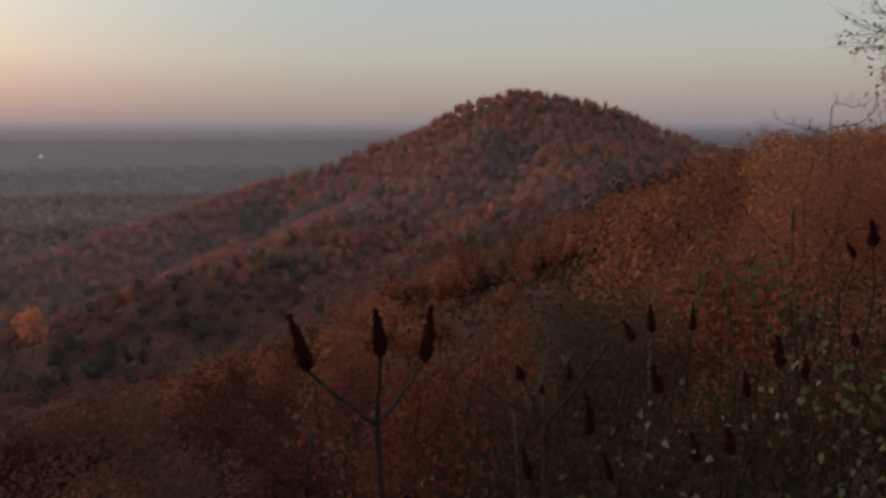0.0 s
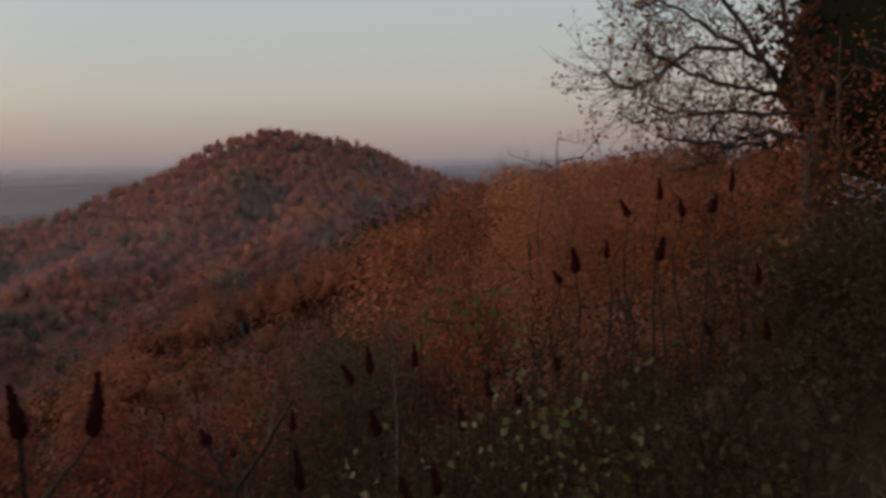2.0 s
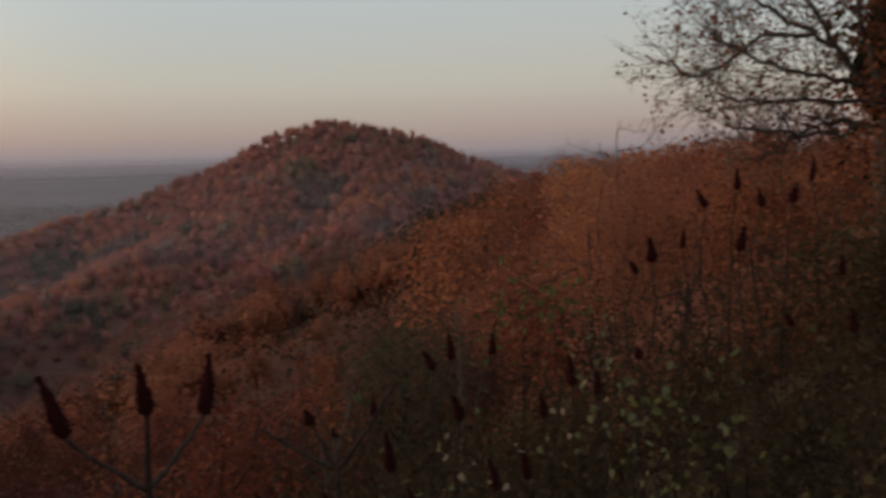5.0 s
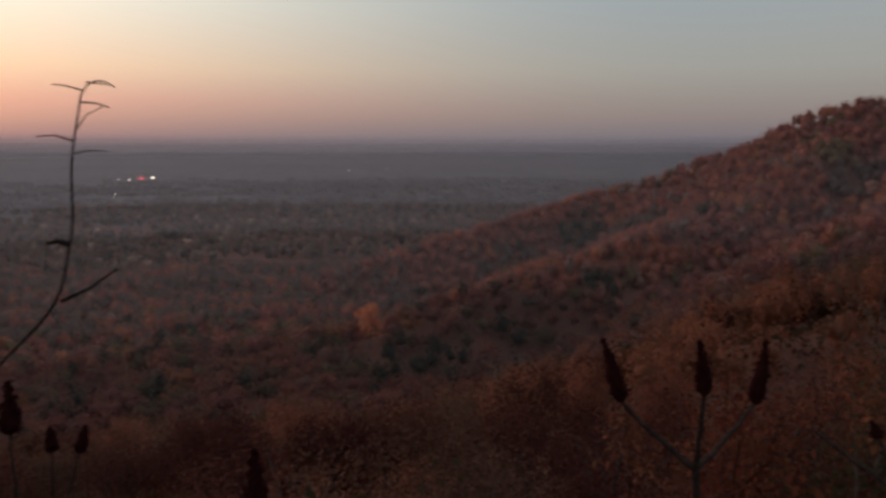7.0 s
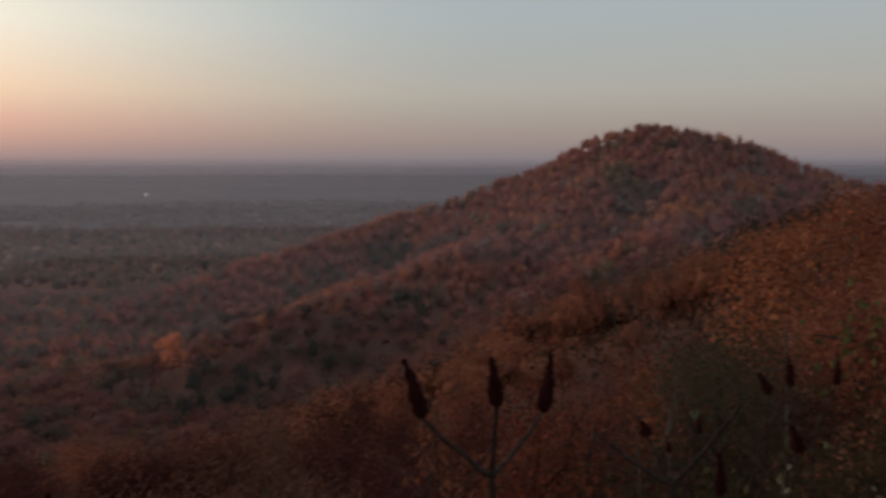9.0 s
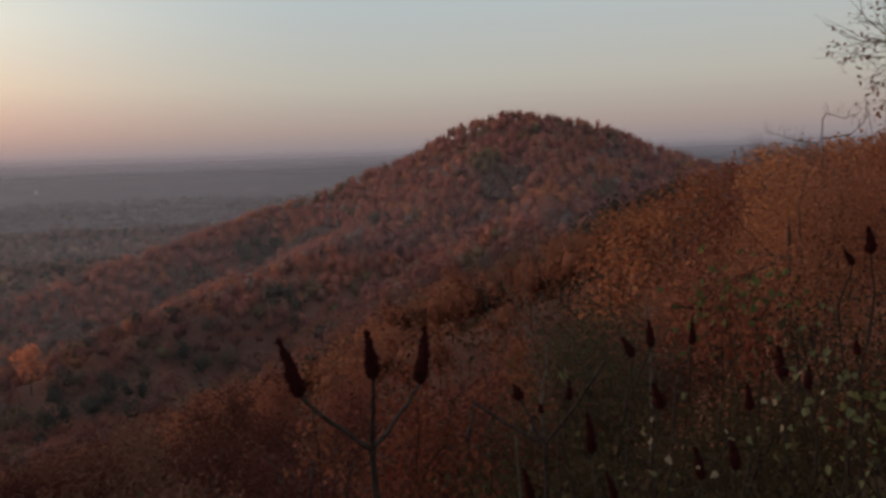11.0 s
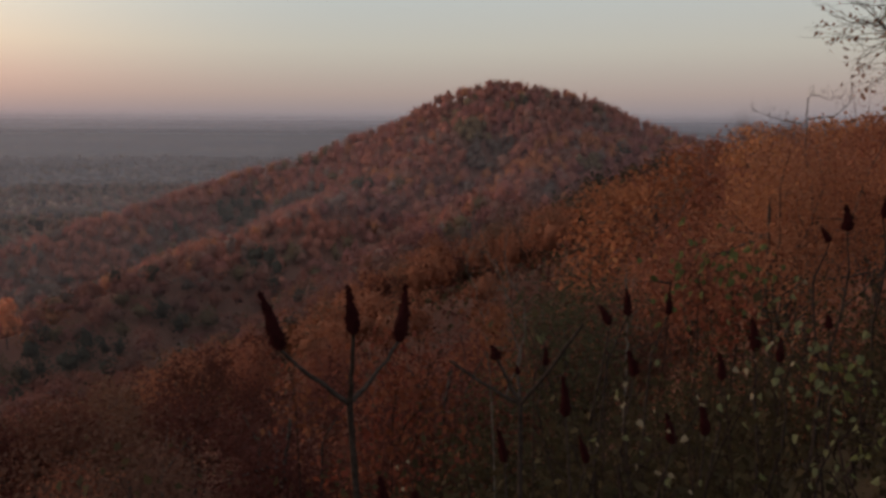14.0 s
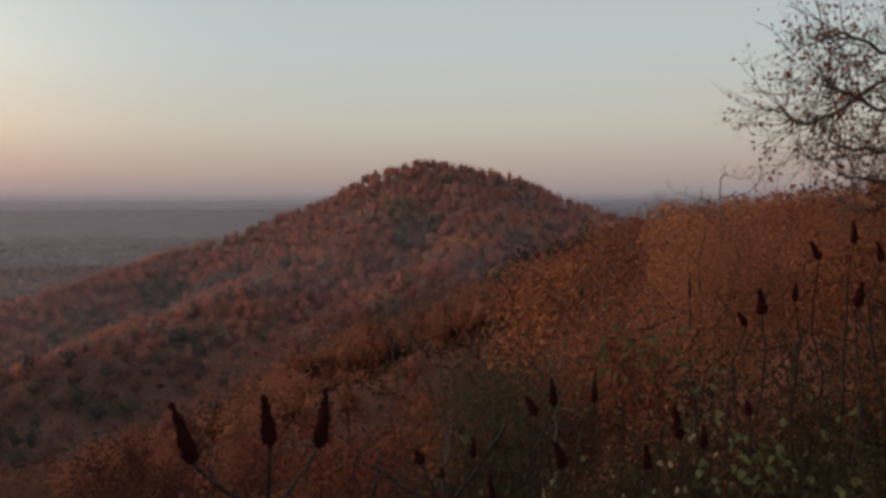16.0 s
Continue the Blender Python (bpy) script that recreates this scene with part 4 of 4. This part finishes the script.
sapling("pale-stemmed sapling with a few orange withered leaves", [[foot((0.506, 5.153, -0.233)), (0.435, 5.161, -0.018), (0.364, 5.167, 0.405), (0.233, 5.176, 0.768)], [(0.523, 5.152, -0.196), (0.605, 5.142, 0.128), (0.498, 5.154, 0.546), (0.402, 5.164, 0.751)], [(0.577, 5.044, 0.015), (0.639, 5.036, 0.363), (0.503, 5.053, 0.632)]],
        OAKLEAF, 0.050, 45, [((0.398, 5.164, 0.406), 0.09), ((0.469, 5.157, 0.125), 0.08), ((0.573, 5.146, -0.015), 0.07), ((0.45, 5.159, 0.266), 0.07)], 501, stem_r=0.0055)
sapling("red-leaved sapling on the slope below the sumac", [[foot((-0.225, 6.18, -1.015)), (-0.2, 6.181, -0.662), (-0.155, 6.182, -0.23)], [(-0.224, 6.18, -0.926), (0.031, 6.183, -0.578), (0.074, 6.182, -0.232)]],
        REDLEAF, 0.065, 170, [((-0.218, 6.18, -0.315), 0.16), ((-0.053, 6.183, -0.49), 0.18), ((-0.264, 6.179, -0.748), 0.2), ((-0.013, 6.183, -0.974), 0.22), ((-0.477, 6.167, -1.006), 0.2)], 502, TWIG)
sapling("orange-leaved sapling in the brush", [[foot((-1.0, 6.611, -0.993)), (-0.971, 6.616, -0.714), (-1.007, 6.61, -0.435)]], OAKLEAF, 0.065, 60, [((-1.032, 6.606, -0.571), 0.12), ((-0.906, 6.625, -0.765), 0.14)], 503, TWIG)
sapling("slender pale grey trunk rising from the slope", [[foot((2.236, 8.891, -1.527)), (2.241, 8.89, -1.146), (2.248, 8.888, -0.647), (2.198, 8.901, -0.128)]], RUST, 0.07, 40, [((2.182, 8.905, 0.204), 0.3)], 504, PALEBARK, 0.016)
sapling("red-leaved sapling among the sumacs", [[foot((2.175, 5.76, -0.134)), (2.17, 5.762, 0.106), (2.147, 5.771, 0.303)]], REDLEAF, 0.06, 90, [((2.158, 5.767, 0.224), 0.12), ((2.129, 5.778, 0.103), 0.1)], 505, TWIG)
sapling("bare wiry sapling standing against the sky", [[foot((12.753, 27.32, 0.646)), (12.672, 27.358, 1.55), (12.658, 27.365, 2.357), (12.769, 27.312, 2.515), (13.225, 27.093, 2.329), (13.607, 26.901, 2.481)], [(12.693, 27.348, 1.73), (13.358, 27.027, 1.796), (13.726, 26.84, 2.163), (13.816, 26.793, 2.564)], [(12.551, 27.414, 1.55), (11.924, 27.695, 1.698), (11.144, 28.021, 1.996)]], OAKLEAF, 0.08, 12, [((13.753, 26.826, 2.425), 0.15)], 506, TRUNK, 0.022)


# ---- leafy vines ----
def vine(label, line, mat, leaf, count, spread, seed, d_stem=0.005):
    """A twining stem with broad leaves that hang from it on stalks."""
    r = np.random.default_rng(seed)
    p = np.array(line, float)
    o = np.array([p[0][0], p[0][1], gz(p[0][0], p[0][1])])
    root = tagged(new("vine"), label, "vine", "vines on the bank")
    root.location = o
    p = np.concatenate([[(0, 0, -0.05)], p - o])
    fine = np.concatenate([np.linspace(p[q], p[q + 1], 6, endpoint=False) for q in range(len(p) - 1)] + [p[-1:]])
    fine[1:] += r.normal(size=(len(fine) - 1, 3)) * 0.02
    g = Geo()
    g.tube(fine, d_stem, d_stem * 0.4, 5)
    at = fine[r.integers(len(fine) // 3, len(fine), count)] + r.normal(size=(count, 3)) * spread
    for q in range(0, count, 3):
        near = fine[np.argmin(np.linalg.norm(fine - at[q], axis=1))]
        g.tube([near, (near + at[q]) / 2 + np.array([0, 0, 0.02]), at[q]], 0.0018, 0.001, 3)
    part("stem", g, TWIG, root)
    me = leaf_mesh(leaf, mat)
    for q in range(count):
        ob = new("leaf", me)
        ob.parent = root
        s = r.uniform(0.6, 1.25)
        ob.matrix_basis = Matrix.LocRotScale(at[q], Euler((r.uniform(-2.4, -0.6), r.normal() * 0.5, r.uniform(0, 6.28))), (s, s, s))
    return root


def leaf_mesh(leaf, mat):
    """A heart-shaped blade, folded along its rib and drooping at the tip."""
    half = [(0.0, 0.0), (0.26, -0.06), (0.46, 0.22), (0.40, 0.55), (0.20, 0.85), (0.0, 1.08)]
    rib = [(0.0, 0.0), (0.0, 0.1), (0.0, 0.3), (0.0, 0.55), (0.0, 0.8), (0.0, 1.08)]
    v, f = [], []
    for s in (1, -1):
        n = len(v)
        for (a, b), (_, c) in zip(half, rib):
            v += [(s * a * leaf, b * leaf, (abs(a) * 0.3 - b * b * 0.25) * leaf), (0, c * leaf, -c * c * 0.25 * leaf)]
        f += [[n + 2 * q, n + 2 * q + 2, n + 2 * q + 3, n + 2 * q + 1][::s] for q in range(5)]
    me = bpy.data.meshes.new("leaf")
    me.from_pydata(v, [], f)
    me.materials.append(mat)
    return me


vine("vine with yellow-green leaves climbing over the brush", [(1.783, 5.373, 0.351), (1.787, 5.372, 0.641), (1.922, 5.215, 0.7), (2.039, 5.06, 0.587)], GREEN, 0.050, 60, 0.13, 601)
vine("vine with yellow-green leaves climbing over the brush", [(1.554, 5.343, 0.431), (1.582, 5.334, 0.541), (1.708, 5.293, 0.619)], GREEN, 0.042, 16, 0.10, 602)
vine("vine with pale green leaves trailing beside the sumacs", [(1.386, 2.824, 0.193), (1.357, 2.84, 0.428), (1.306, 2.866, 0.656), (1.277, 2.88, 0.75)], PALEGREEN, 0.027, 42, 0.10, 603)
vine("vine with pale green leaves trailing beside the sumacs", [(1.348, 2.616, 0.255), (1.321, 2.631, 0.472), (1.335, 2.624, 0.692), (1.364, 2.836, 0.818)], GREEN, 0.027, 40, 0.11, 604)
vine("vine with pale green leaves trailing beside the sumacs", [(1.495, 2.978, 0.361), (1.481, 2.984, 0.575), (1.332, 3.045, 0.728), (1.271, 3.174, 0.813)], PALEGREEN, 0.030, 22, 0.08, 605)
vine("sprig of rounded pale leaves on a thin stem", [(1.873, 3.238, 0.444), (1.855, 3.247, 0.635), (1.878, 3.235, 0.8)], PALEGREEN, 0.042, 8, 0.05, 606)
vine("sprig of rounded pale leaves on a thin stem", [(0.687, 2.888, 0.276), (0.757, 2.868, 0.345), (0.887, 2.826, 0.576)], PALEGREEN, 0.030, 12, 0.09, 607)
vine("vine with dull green leaves over dark brush", [(1.814, 3.043, 0.189), (1.719, 3.093, 0.418), (2.034, 3.146, 0.446), (2.095, 2.989, 0.295)], GREEN, 0.028, 26, 0.16, 608)
vine("single pale withered leaf on a bare twig", [(0.348, 2.714, 0.711), (0.354, 2.713, 0.802), (0.358, 2.712, 0.856)], PALEGREEN, 0.036, 1, 0.002, 609, 0.003)
vine("thin twig with a few pale withered leaves", [(0.788, 2.571, 0.522), (0.809, 2.599, 0.618), (0.809, 2.62, 0.678), (0.831, 2.597, 0.635)], WITHERED, 0.019, 4, 0.03, 611, 0.0025)
vine("thin twig with a few pale withered leaves", [(0.569, 2.509, 0.484), (0.59, 2.543, 0.583), (0.63, 2.524, 0.563), (0.644, 2.515, 0.549)], WITHERED, 0.019, 5, 0.05, 612, 0.0025)
vine("thin twig with a few pale withered leaves", [(0.6, 2.852, 0.538), (0.624, 2.876, 0.626), (0.665, 2.874, 0.655), (0.625, 2.9, 0.707)], WITHERED, 0.019, 4, 0.04, 613, 0.0025)
vine("thin twig with a few pale withered leaves", [(1.022, 2.856, 0.62), (1.038, 2.882, 0.728), (1.061, 2.859, 0.68)], WITHERED, 0.019, 4, 0.05, 614, 0.0025)
vine("thin twig with a few pale withered leaves", [(0.639, 2.258, 0.477), (0.658, 2.274, 0.524), (0.612, 2.296, 0.54)], WITHERED, 0.019, 4, 0.05, 615, 0.0025)
vine("thin twig with a few pale withered leaves", [(-0.067, 3.27, 0.049), (-0.019, 3.321, 0.165), (-0.082, 3.369, 0.289)], WITHERED, 0.019, 4, 0.06, 616, 0.0025)
vine("thin twig with a few pale withered leaves", [(1.276, 2.983, 0.654), (1.304, 3.005, 0.788), (1.272, 3.037, 0.862), (1.339, 3.018, 0.923)], WITHERED, 0.019, 6, 0.08, 617, 0.0025)


# ---- dry grass on the bank ----
g, r = Geo(), np.random.default_rng(9)
n = 9000
t = r.random(n) * 0.25
gx_, gy_ = 2.12 + 5.5 * t + r.normal(size=n) * 0.3, 1.42 + 4.3 * t + r.normal(size=n) * 0.35
gz_ = ground_z(gx_, gy_)
lean, hgt = r.normal(size=(n, 2)) * 0.11, r.uniform(0.03, 0.11, n) + 0.12 * r.random(n) ** 4
side = r.normal(size=(n, 2))
side /= np.linalg.norm(side, axis=1)[:, None]
side *= 0.0025
base = np.stack([gx_, gy_, gz_ - 0.02], 1)
top = base + np.c_[lean, hgt]
sd = np.c_[side, np.zeros(n)]
g.add(np.stack([base - sd, base + sd, top + sd * 0.15, top - sd * 0.15], 1), np.arange(4 * n).reshape(n, 4))
tagged(new("grass", g.mesh("grass", [GRASS])), "dry tawny grass on the edge of the bank", "grass", kind="stuff")


# ---- bare trees along the saddle ----
def bare_tree_meshes(seed):
    r = np.random.default_rng(seed)
    wood, tips = Geo(), []
    for a in np.linspace(0, 5.3, 5):
        branching(wood, np.array([0, 0, 0.25]), np.array([math.cos(a) * 0.5, math.sin(a) * 0.5, 1.0]), 0.36, 0.011, 3, r, tips, 0.45, 0.15, (2, 4))
    wood.tube(bend((0, 0, -0.05), (0, 0, 0.27), 4, 0.02, r), 0.022, 0.014, 6)
    return wood.mesh("trunk", [BARETWIG])


BARETWIG = bark("grey_twigs", (0.16, 0.115, 0.11), (0.26, 0.20, 0.19), 10)
made = []
for k in range(2):
    t_ = tagged(new("bare_tree"), "leafless grey tree with a haze of fine twigs", "tree", "bare trees on the saddle")
    new("trunk", bare_tree_meshes(700 + k)).parent = t_
    made.append(t_)
for k, (p, h) in enumerate([((28.03, 75.098, 0.962), 6.5), ((27.867, 70.875, 1.315), 7), ((27.739, 66.61, 1.674), 7), ((26.467, 60.627, 1.653), 6), ((26.61, 53.941, 2.055), 6), ((31.503, 78.037, 0.989), 6)]):
    h = (p[2] + 0.9 - gz(p[0], p[1])) / 1.05
    ob = made[k] if k < 2 else copy_thing(made[k % 2], pose(0, 0, 0))
    ob.matrix_basis = pose(p[0], p[1], gz(p[0], p[1]), 0, 0, 77 * k) @ Matrix.Diagonal((min(h, 8), min(h, 8), h, 1))
